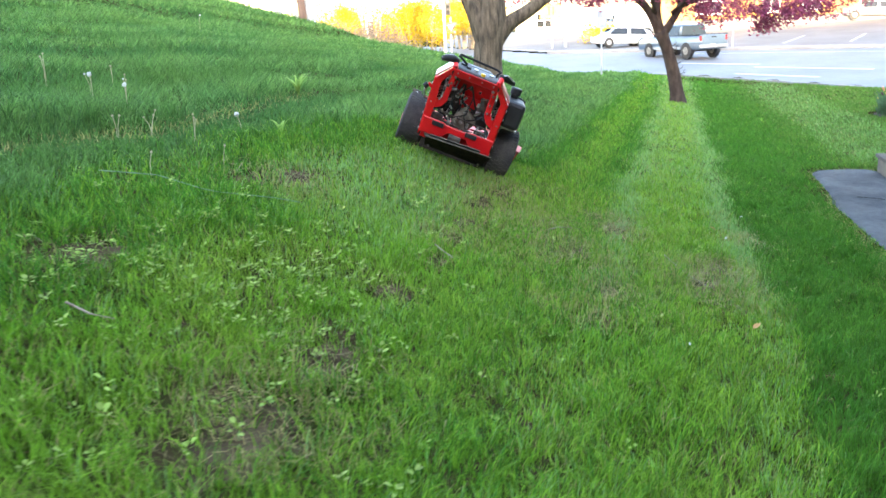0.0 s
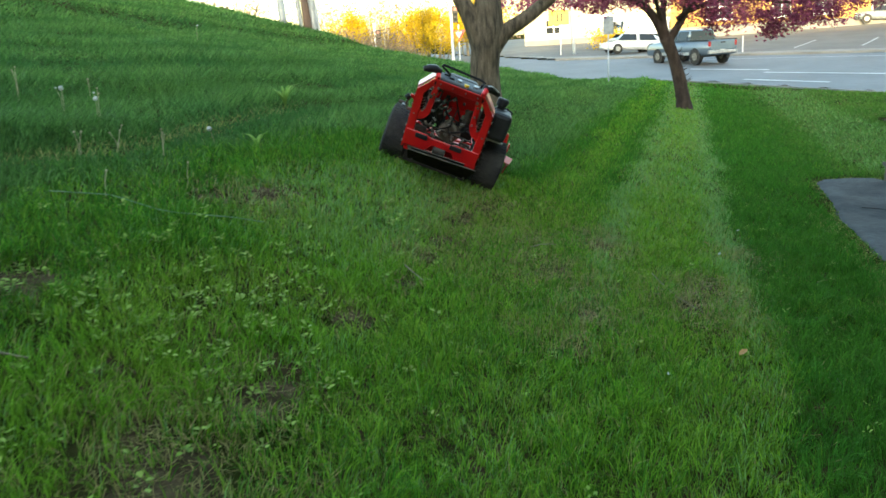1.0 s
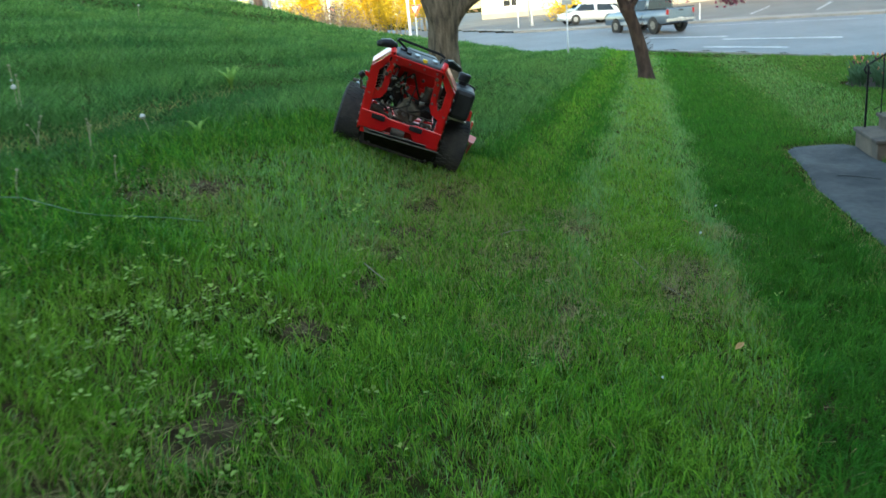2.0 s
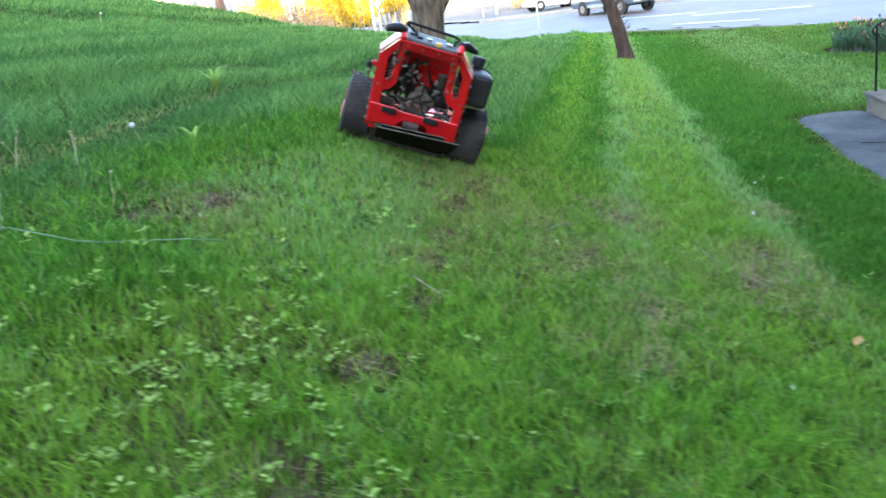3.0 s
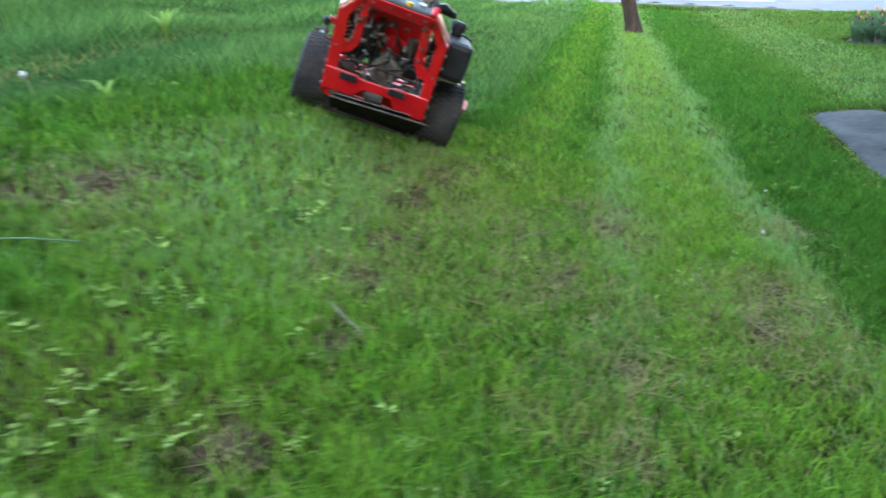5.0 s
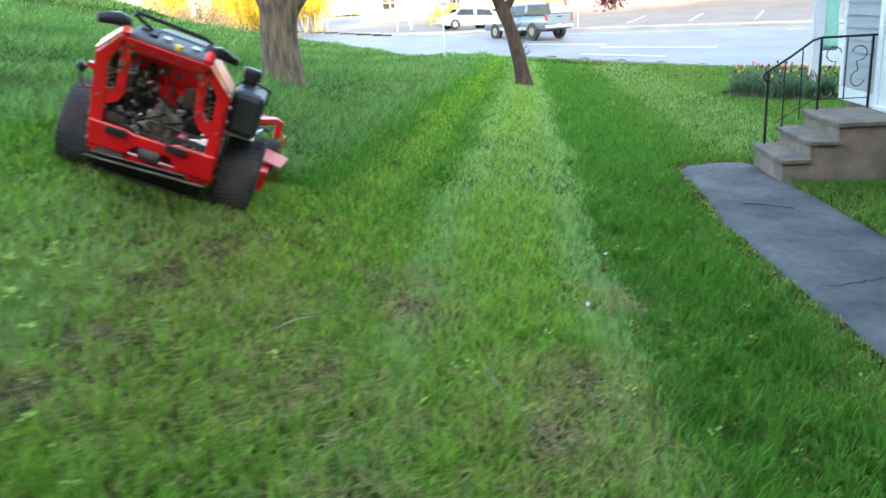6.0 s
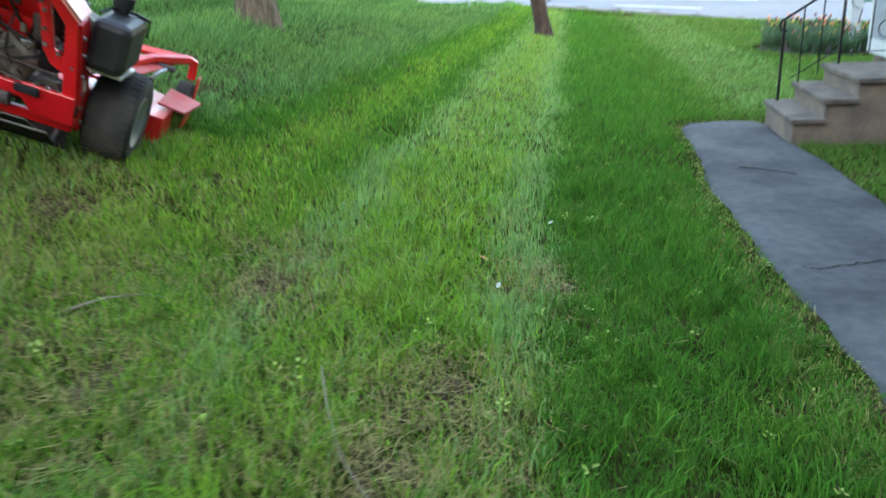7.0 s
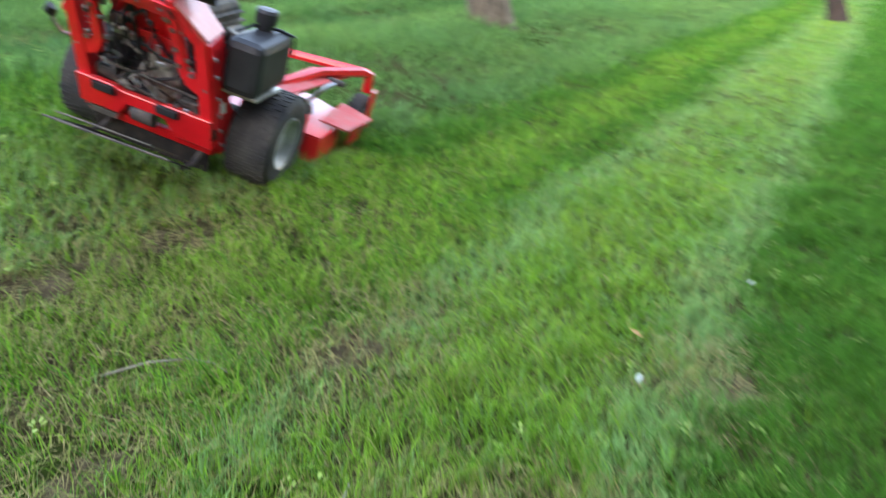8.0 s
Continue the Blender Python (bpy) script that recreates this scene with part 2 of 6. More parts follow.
def lathe(bm, profile, axis_m, n=24, caps=True):
    """A turned shape: profile of (radius, height) about the local z of axis_m."""
    rings = []
    for r, h in profile:
        rings.append([bm.verts.new(axis_m @ Vector((r * math.cos(a), r * math.sin(a), h))) for a in [2 * math.pi * k / n for k in range(n)]])
    for a, b in zip(rings, rings[1:]):
        for k in range(n):
            bm.faces.new((a[k], a[(k + 1) % n], b[(k + 1) % n], b[k]))
    if caps:
        bm.faces.new(rings[0][::-1])
        bm.faces.new(rings[-1])
    return bm


def soup(name, verts, faces, material, smooth=False):
    """One mesh from arrays: verts (n, 3), faces (m, 3)."""
    me = bpy.data.meshes.new(name)
    verts, faces = np.asarray(verts, np.float32), np.asarray(faces, np.int32)
    me.vertices.add(len(verts))
    me.vertices.foreach_set("co", verts.ravel())
    me.loops.add(faces.size)
    me.loops.foreach_set("vertex_index", faces.ravel())
    me.polygons.add(len(faces))
    me.polygons.foreach_set("loop_start", np.arange(0, faces.size, faces.shape[1], dtype=np.int32))
    me.update(calc_edges=True)
    me.validate()
    me.materials.append(material)
    return new(name, me)


# ---- the lie of the land ----
KNOT = np.array([-26, -18, -15, -11.5, -10, -7, -5.3, -3, -2, -1.2, -0.5, 0.2, 1, 2, 3, 4.5, 9, 30])
RISE = np.array([7.0, 5.5, 4.6, 3.55, 2.85, 2.2, 1.82, 1.285, 1.073, 0.904, 0.646, 0.341, 0.133, -0.084, -0.275, -0.439, -0.5, -0.5])
_fs = np.linspace(-26, 30, 561)
_fv = np.convolve(np.pad(np.interp(_fs, KNOT, RISE), 5, mode="edge"), np.ones(11) / 11, mode="valid")


def lawn_z(x, y):
    """Height of the lawn and its bank."""
    x, y = np.asarray(x, float), np.asarray(y, float)
    s = x - 0.241 * (y - 6)
    along = np.where(y < 26, y, 26 + 0.25 * (y - 26)) - 6
    return np.interp(s, _fs, _fv) - 0.024 * along - 0.04 * np.maximum(0, y - 16) * np.clip((1.2 - s) / 3, 0, 1)


def edge_y(x):
    """Where the lawn ends at the street."""
    return np.interp(np.asarray(x, float), [-60, -10, 0, 8, 10.7, 13.9, 16.1, 20, 30, 60], [18, 33, 36, 40.5, 38.2, 33.6, 30.5, 25.5, 14, -20])


def street_z(x, y):
    x, y = np.asarray(x, float), np.asarray(y, float)
    return np.interp(y, [20, 33, 46, 59, 75, 110, 400], [-1.6, -0.95, -0.32, 0.13, 0.66, 1.4, 1.5]) + 0.035 * np.maximum(0, x - 20) * np.clip((y - 48) / 15, 0, 1)


def land_z(x, y):
    e = edge_y(x)
    k = np.clip((np.asarray(y, float) - e + np.where(np.asarray(x) < 5, 0.1, 1.6)) / np.where(np.asarray(x) < 5, 5.0, 1.6), 0, 1)
    k = k * k * (3 - 2 * k)
    return lawn_z(x, np.minimum(y, e + 5)) * (1 - k) + (street_z(x, y) - 0.03) * k


def lie(x, y):
    return float(land_z(np.array([x]), np.array([y]))[0])


def grid_sheet(name, xs, ys, zf, material, keep=None):
    X, Y = np.meshgrid(xs, ys, indexing="ij")
    Z = zf(X, Y)
    v = np.stack([X, Y, Z], -1).reshape(-1, 3)
    n, m = len(xs), len(ys)
    i, j = np.meshgrid(np.arange(n - 1), np.arange(m - 1), indexing="ij")
    a = (i * m + j).ravel()
    q = np.stack([a, a + m, a + m + 1, a + 1], -1)
    if keep is not None:
        c = v[q].mean(1)
        q = q[keep(c[:, 0], c[:, 1])]
    ob = soup(name, v, q, material)
    ob.data.shade_smooth()
    return ob


def steps(*spans):
    out = []
    for a, b, d in spans:
        out += list(np.arange(a, b, d))
    return np.array(out + [spans[-1][1]])


XS = steps((-900, -60, 70), (-60, -12, 2.0), (-12, 12, 0.2), (12, 40, 1.0), (40, 900, 60))
YS = steps((-300, -20, 35), (-20, -2, 1.0), (-2, 20, 0.2), (20, 44, 0.4), (44, 110, 3.0), (110, 1500, 120))
ground = grid_sheet("ground", XS, YS, land_z, M_SOIL)
tagged(ground, "grassy bank and lawn falling towards the street", "ground", kind="structure")


# ---- street, pavement, lot ----
def far_y(x):
    """The far kerb of the street."""
    x = np.asarray(x, float)
    return np.where(x > 7, 56.1 - 0.57 * (x - 7), 56.1 + 2.2 * (7 - x))


road = grid_sheet("road", np.arange(-40, 90.1, 1.0), np.arange(-20, 100.1, 0.5), lambda x, y: street_z(x, y) + 0.012, M_ROAD, lambda x, y: (y > edge_y(x) + np.where(x < 5, 4.0, 0.2)) & (y < far_y(x) + 0.2))
tagged(road, "blue-grey asphalt street in the shade", "road", kind="structure")
# low concrete kerb along the near side of the street
bm = bmesh.new()
prev = None
for x in np.arange(5.5, 24.01, 0.5):
    e = float(edge_y(x))
    zt = float(street_z(x, e)) + 0.035
    zs = float(street_z(x, e + 0.4)) - 0.1
    ring = [bm.verts.new(p) for p in ((x, e - 0.08, zt - 0.4), (x, e - 0.08, zt), (x, e + 0.40, zt), (x, e + 0.46, zt - 0.03), (x, e + 0.48, min(zs, zt - 0.1)))]
    if prev:
        for k in range(4):
            bm.faces.new((prev[k], prev[k + 1], ring[k + 1], ring[k]))
    prev = ring
bmesh.ops.recalc_face_normals(bm, faces=bm.faces)
tagged(part("kerb_near", bm, M_CONC), "pale concrete kerb between lawn and street", "kerb", kind="structure")
lot = grid_sheet("parking_lot", np.arange(0, 100.1, 1.0), np.arange(10, 110.1, 0.5), lambda x, y: street_z(x, y) + 0.02, M_LOT, lambda x, y: (y > far_y(x) + 1.6))
tagged(lot, "grey asphalt parking lot rising behind the street", "parking lot", kind="structure")
walkway = grid_sheet("pavement_far", np.arange(3, 90.1, 0.5), np.arange(5, 62.1, 0.25), lambda x, y: street_z(x, y) + 0.12, M_CONC, lambda x, y: (y > far_y(x) - 0.05) & (y < far_y(x) + 1.9))
tagged(walkway, "pale concrete pavement across the street", "pavement", kind="structure")


def kerb(name, xs, yf, zf, w, h, label):
    bm = bmesh.new()
    prev = None
    for x in xs:
        y = float(yf(x))
        z = float(zf(x, y))
        ring = [bm.verts.new((x, y + dy, z + dz)) for dy, dz in ((0, -0.2), (0, h - 0.02), (0.02, h), (w, h), (w, -0.2))]
        if prev:
            for k in range(5):
                bm.faces.new((prev[k], prev[(k + 1) % 5], ring[(k + 1) % 5], ring[k]))
        prev = ring
    return tagged(part(name, bm, M_CONC), label, "kerb", kind="structure")


kerb("kerb_far", np.arange(7, 80, 2.0), lambda x: far_y(x) - 0.22, street_z, 0.2, 0.15, "pale concrete kerb across the street")


def street_line(x0, y0, x1, y1, w):
    bm = bmesh.new()
    d = Vector((x1 - x0, y1 - y0, 0))
    n = d.normalized().cross(Vector((0, 0, 1))) * w / 2
    q = 8
    prev = None
    for i in range(q + 1):
        p = Vector((x0, y0, 0)) + d * i / q
        pr = []
        for s in (1, -1):
            v = p + n * s
            pr.append(bm.verts.new((v.x, v.y, float(street_z(v.x, v.y)) + 0.028)))
        if prev:
            bm.faces.new((prev[0], prev[1], pr[1], pr[0]))
        prev = pr
    return tagged(part("lane_line", bm, M_LINE), "worn white line painted on asphalt", "road marking", "street lines", "structure")


street_line(15.0, 39.6, 19, 36.2, 0.35)
street_line(12.5, 43.2, 15.6, 40.6, 0.35)
street_line(13.2, 37.2, 15.8, 34.4, 0.3)
street_line(12, 50.2, 24, 43.6, 0.12)
street_line(26, 42.0, 40, 33.8, 0.12)
for k in range(6):
    street_line(22 + 3.4 * k, 53.5 - 1.9 * k, 25.5 + 3.4 * k, 58.5 - 1.9 * k, 0.12)

# ---- asphalt garden path ----
HX, HY, HYAW = 6.048, 10.533, -0.26686
HM = Matrix.Translation((HX, HY, 0)) @ Matrix.Rotation(HYAW, 4, "Z")
PATH_L = [(1.2, -6.0), (2.2, -1.2), (3.2, 3.2), (3.70, 5.6), (4.03, 7.1), (4.47, 8.9), (4.94, 10.2), (5.15, 10.9), (5.30, 11.42), (5.56, 11.80), (6.0, 11.92), (6.35, 11.85)]
PATH_R = [(2.9, -6.4), (3.8, -1.5), (4.7, 2.6), (5.0, 5.2), (5.2, 6.8), (5.5, 8.15), (5.75, 9.1), (5.95, 9.8), (6.05, 10.3), (6.12, 10.75), (6.25, 11.2), (6.37, 11.6)]


def path_sheet():
    bm = bmesh.new()
    rows = []
    for i in range(len(PATH_L) - 1):
        for f in np.arange(0, 1, 0.1 if i < 9 else 0.2):
            a = Vector(PATH_L[i]).lerp(Vector(PATH_L[i + 1]), f)
            b = Vector(PATH_R[i]).lerp(Vector(PATH_R[i + 1]), f)
            rows.append((a, b))
    prev = None
    for n, (a, b) in enumerate(rows):
        ring = []
        for k in range(13):
            p = a.lerp(b, k / 12)
            wob = 0.018 * math.sin(n * 1.7) + 0.012 * math.sin(n * 0.6 + 2)
            if k == 0:
                p = p + (a - b).normalized() * wob
            z = lie(p.x, p.y) + 0.03 + (-0.025 if k in (0, 12) else 0.0) + 0.006 * noise.noise((p.x * 2, p.y * 2, 0))
            ring.append(bm.verts.new((p.x, p.y, z)))
        ring.insert(0, bm.verts.new((ring[0].co.x, ring[0].co.y, ring[0].co.z - 0.12)))
        if prev:
            for k in range(len(ring) - 1):
                bm.faces.new((prev[k], prev[k + 1], ring[k + 1], ring[k]))
        prev = ring
    bmesh.ops.recalc_face_normals(bm, faces=bm.faces)
    return tagged(part("garden_path", bm, M_PATH, smooth=True), "worn blue-grey asphalt path ending at stone steps", "path", kind="structure")


path_sheet()
bm = bmesh.new()
tube(bm, [(p[0], p[1], lie(*p) + 0.033) for p in ((5.02, 9.55), (5.18, 9.5), (5.32, 9.4), (5.38, 9.28))], 0.006, 5)
tagged(part("crack_filler", bm, M_IRON), "dark tar strip on the asphalt path", "tar strip")


def path_crack(pts, width):
    """A ragged dark seam, a little sunk in the asphalt's surface."""
    rg = random.Random(int(100 * pts[0][1]))
    bm = bmesh.new()
    prev = None
    for i in range(len(pts) - 1):
        for f in np.arange(0, 1, 0.2):
            x = pts[i][0] + f * (pts[i + 1][0] - pts[i][0])
            y = pts[i][1] + f * (pts[i + 1][1] - pts[i][1]) + rg.uniform(-0.012, 0.012)
            w = width * rg.uniform(0.3, 1.0)
            row = [bm.verts.new((x, y + k * w, lie(x, y) + 0.037)) for k in (-0.5, 0.5)]
            if prev:
                bm.faces.new((prev[0], row[0], row[1], prev[1]))
            prev = row
    tagged(part("path_crack", bm, M_CRACK), "thin dark crack across the asphalt path", "crack", "cracks in the path")


path_crack([(4.17, 7.14), (4.22, 7.11), (4.31, 7.12), (4.45, 7.17), (4.60, 7.21), (4.75, 7.25), (4.95, 7.22)], 0.014)
path_crack([(4.85, 8.35), (4.98, 8.30), (5.10, 8.33), (5.30, 8.28)], 0.007)

# ---- house: steps, wall, door ----
RISER, TREAD, FLIGHT = 0.188, 0.279, 1.15
Z1 = -0.291
porch = thing("stone_steps", HM, "three weathered stone steps up to the house door", "steps")
for k in range(3):
    u0 = k * TREAD
    u1 = 1.318 if k == 2 else (k + 1) * TREAD + 0.02
    zt = Z1 + k * RISER
    bm = bmesh.new()
    box(bm, ((u0 + 1.318) / 2, FLIGHT / 2, (zt - 0.05 - 0.9) / 2), (1.318 - u0, FLIGHT - 0.05 - 0.004 * k, zt - 0.05 + 0.9), bev=0.012)
    part("riser_block", bm, M_STONE, porch, "brown sandstone block")
    bm = bmesh.new()
    box(bm, ((u0 - 0.03 + u1) / 2, FLIGHT / 2, zt - 0.025), (u1 - u0 + 0.03, FLIGHT + 0.04, 0.05), bev=0.01)
    part("tread", bm, M_TREAD, porch, "grey bluestone slab")

rail = thing("stair_railing", HM, "thin black wrought-iron railing with scrolled ends", "railing")
WR = FLIGHT - 0.07
for u, z0, z1 in ((0.10, Z1 - 0.01, 0.545), (0.68, Z1 + 2 * RISER - 0.01, 0.905), (1.25, Z1 + 2 * RISER - 0.01, 0.905)):
    part("post", box(bmesh.new(), (u, WR, (z0 + z1) / 2), (0.026, 0.026, z1 - z0), bev=0.003), M_IRON, rail)
part("handrail", tube(bmesh.new(), [(0.135, WR, 0.44), (0.075, WR, 0.45), (0.05, WR, 0.50), (0.07, WR, 0.54), (0.10, WR, 0.56), (0.35, WR, 0.72), (0.58, WR, 0.885), (0.68, WR, 0.915), (1.0, WR, 0.915), (1.318, WR, 0.915)], 0.014, 8), M_IRON, rail)
part("lower_rail", tube(bmesh.new(), [(0.20, WR, -0.06), (0.45, WR, 0.10), (0.62, WR, 0.20), (0.68, WR, 0.205), (1.25, WR, 0.205)], 0.006, 6), M_IRON, rail)
for u, z0, z1 in ((0.29, -0.22, 0.68), (0.48, -0.02, 0.81), (0.97, 0.205, 0.91)):
    part("baluster", rod(bmesh.new(), (u, WR, z0), (u, WR, z1), 0.008, None, 6), M_IRON, rail)
for u0, s in ((0.83, 1), (1.11, -1)):
    pts = [(u0 + s * 0.085 * math.cos(a), WR, 0.72 + 0.085 * math.sin(a)) for a in np.linspace(0.2, 5.0, 10)]
    pts += [(u0 - s * 0.075 * math.cos(a), WR, 0.43 + 0.09 * math.sin(a)) for a in np.linspace(1.6, 6.0, 9)]
    part("scroll", tube(bmesh.new(), pts, 0.006, 5), M_IRON, rail)

UW, WC = 1.32, 2.1            # wall face and far corner
house = thing("clapboard_house", HM, "grey clapboard house with white trim and a white door", "house")
bm = bmesh.new()
box(bm, (UW + 0.1, (WC - 9) / 2 + 0.0, 3.1), (0.16, WC + 9, 6.0))
box(bm, (UW + 3.6, WC - 0.1, 3.1), (7.2, 0.16, 6.0))
box(bm, (UW + 3.6, -8.9, 3.1), (7.2, 0.16, 6.0))
box(bm, (UW + 7.2, (WC - 9) / 2, 3.1), (0.16, WC + 9, 6.0))
part("wall", bm, M_SIDING, house)
part("foundation", box(bmesh.new(), (UW + 3.62, (WC - 9) / 2, -0.4), (7.16, WC + 8.9, 0.98), bev=0.02), M_STONE, house, "brown stone foundation")
bm = bmesh.new()
plate(bm, [(UW - 0.5, -9.5, 5.9), (UW - 0.5, WC + 0.5, 5.9), (UW + 3.6, WC + 0.5, 8.4), (UW + 3.6, -9.5, 8.4)], (-0.5, 0, 0.85), 0.14)
plate(bm, [(UW + 7.8, -9.5, 5.9), (UW + 7.8, WC + 0.5, 5.9), (UW + 3.6, WC + 0.5, 8.4), (UW + 3.6, -9.5, 8.4)], (0.5, 0, 0.85), 0.14)
part("roof", bm, mat("roof_shingle_grey", (0.10, 0.10, 0.105), 0.9, 0, None, 3, 0.5, 30), house)
part("skirting", box(bmesh.new(), (UW + 0.0, (WC + 1.0) / 2, 0.16), (0.05, WC - 1.0, 0.16), bev=0.004), M_TRIM, house, "white painted skirting board")
part("corner_board", box(bmesh.new(), (UW + 0.0, WC - 0.03, 3.2), (0.05, 0.10, 5.9), bev=0.005), M_TRIM, house, "white corner board")
for z in range(38):
    bm = bmesh.new()
    z0 = 0.245 + 0.146 * z
    plate(bm, [(UW - 0.008, 0, z0), (UW - 0.024, 0, z0), (UW - 0.010, 0, z0 + 0.155), (UW + 0.02, 0, z0 + 0.155)], (0, 1, 0), WC - 0.08 - 1.02)
    b = part("clapboard", bm, M_SIDING, house)
    b.location = (0, 1.02, 0)
door = part("door_frame", box(box(box(bmesh.new(), (UW - 0.01, 0.96, 1.18), (0.07, 0.12, 2.2), bev=0.006), (UW - 0.01, -0.12, 1.18), (0.07, 0.12, 2.2), bev=0.006), (UW - 0.01, 0.42, 2.24), (0.075, 1.2, 0.13), bev=0.006), M_TRIM, house, "white door casing")
leaf = part("door_leaf", box(bmesh.new(), (UW - 0.005, 0.42, 1.13), (0.045, 0.95, 2.07), bev=0.004), M_TRIM, house, "white panelled storm door")
for z0, z1 in ((0.28, 0.80), (0.92, 1.9)):
    bm = bmesh.new()
    for y in (0.42,):
        box(bm, (UW - 0.028, y, (z0 + z1) / 2), (0.014, 0.66, z1 - z0), bev=0.006)
    part("door_panel", bm, M_TRIM, leaf)
part("door_sill", box(bmesh.new(), (UW - 0.03, 0.42, 0.112), (0.12, 1.0, 0.045), bev=0.006), M_TRIM, house)
bm = bmesh.new()
rod(bm, (UW - 0.03, 0.80, 1.03), (UW - 0.09, 0.80, 1.03), 0.012)
rod(bm, (UW - 0.085, 0.80, 1.03), (UW - 0.085, 0.68, 1.03), 0.011)
box(bm, (UW - 0.03, 0.80, 1.08), (0.012, 0.04, 0.22), bev=0.003)
part("door_handle", bm, M_GALV, leaf, "grey metal lever handle")

post = thing("porch_column", pose(12.05, 18.9, lie(12.05, 18.9)), "square white painted porch column", "column")
part("shaft", box(bmesh.new(), (0, 0, 1.7), (0.2, 0.2, 3.4), (0, 0, -15), 0.01), M_TRIM, post)
part("plinth", box(bmesh.new(), (0, 0, 0.1), (0.27, 0.27, 0.24), (0, 0, -15), 0.01), M_TRIM, post)
flag = thing("cloth_banner", pose(12.38, 19.2, lie(12.38, 19.2), 0, 0, -15), "teal cloth banner with pale illegible marks on a pole", "banner")
part("pole", rod(bmesh.new(), (-0.1, 0, -0.05), (-0.1, 0, 3.2), 0.016), M_TRIM, flag)
bm = bmesh.new()
pts = []
for i in range(13):
    z = 0.95 + 2.1 * i / 12
    pts.append([bm.verts.new((-0.08 + 0.42 * j / 6, 0.02 * math.sin(j * 1.1 + i * 0.4), z)) for j in range(7)])
for a, b in zip(pts, pts[1:]):
    for j in range(6):
        bm.faces.new((a[j], a[j + 1], b[j + 1], b[j]))
cl = part("cloth", bm, M_TEAL, flag, smooth=True)
so = cl.modifiers.new("thick", "SOLIDIFY")
so.thickness = 0.004
bm = bmesh.new()
box(bm, (0.10, -0.028, 2.2), (0.06, 0.004, 0.16), (0, 20, 0))
box(bm, (0.20, -0.030, 2.18), (0.04, 0.004, 0.12), (0, -15, 0))
part("mark", bm, M_WHITE, flag)


# ---- the mower ----
MOWER = Matrix.Translation((0.056, 7.85, 0.537)) @ Euler((radians(2.5), radians(24.0), radians(0.4)), "XYZ").to_matrix().to_4x4()


def wheel(parent, name, x, r, w, rim_r, y=0.0, z=None, treads=40):
    """A wheel on a cross axle: ribbed tyre with a dished rim as a sub-part."""
    z = r if z is None else z
    ax = Matrix.Translation((x, y, z)) @ Matrix.Rotation(radians(90), 4, "Y")
    h = w / 2
    wh = part(name, lathe(bmesh.new(), [(rim_r, -h * 0.9), (r * 0.80, -h), (r * 0.93, -h * 0.92), (r * 0.985, -h * 0.72), (r, -h * 0.3), (r, h * 0.3), (r * 0.985, h * 0.72), (r * 0.93, h * 0.92), (r * 0.80, h), (rim_r, h * 0.9)], ax, 40, False), M_TYRE, parent, smooth=True)
    if treads:
        bm = bmesh.new()
        for k in range(treads):
            a = 2 * math.pi * k / treads
            for j, yy in enumerate((-0.66, -0.22, 0.22, 0.66)):
                aa = a + (0.5 if j % 2 else 0.0) * 2 * math.pi / treads
                m = ax @ Matrix.Rotation(aa, 4, "Z") @ Matrix.Translation((r * (1.0 if abs(yy) < 0.5 else 0.992), 0, h * yy))
                bmesh.ops.create_cube(bm, size=1, matrix=m @ Matrix.Diagonal((0.006, 2 * math.pi * r / treads * 0.62, h * 0.36, 1)))
        part("tread", bm, M_TYRE, wh)
    s = 1 if x > 0 else -1
    rm = part("rim", lathe(bmesh.new(), [(rim_r, -h * 0.85), (rim_r * 1.06, h * 0.9), (rim_r * 0.98, h * 0.93), (rim_r * 0.9, h * 0.45), (rim_r * 0.62, h * 0.32), (rim_r * 0.4, h * 0.42), (rim_r * 0.36, h * 0.62), (rim_r * 0.1, h * 0.62)] if s > 0 else [(rim_r * 0.1, -h * 0.62), (rim_r * 0.36, -h * 0.62), (rim_r * 0.4, -h * 0.42), (rim_r * 0.62, -h * 0.32), (rim_r * 0.9, -h * 0.45), (rim_r * 0.98, -h * 0.93), (rim_r * 1.06, -h * 0.9), (rim_r, h * 0.85)], ax, 32), M_RIM, wh, "pale grey dusty rim", smooth=True)
    return wh


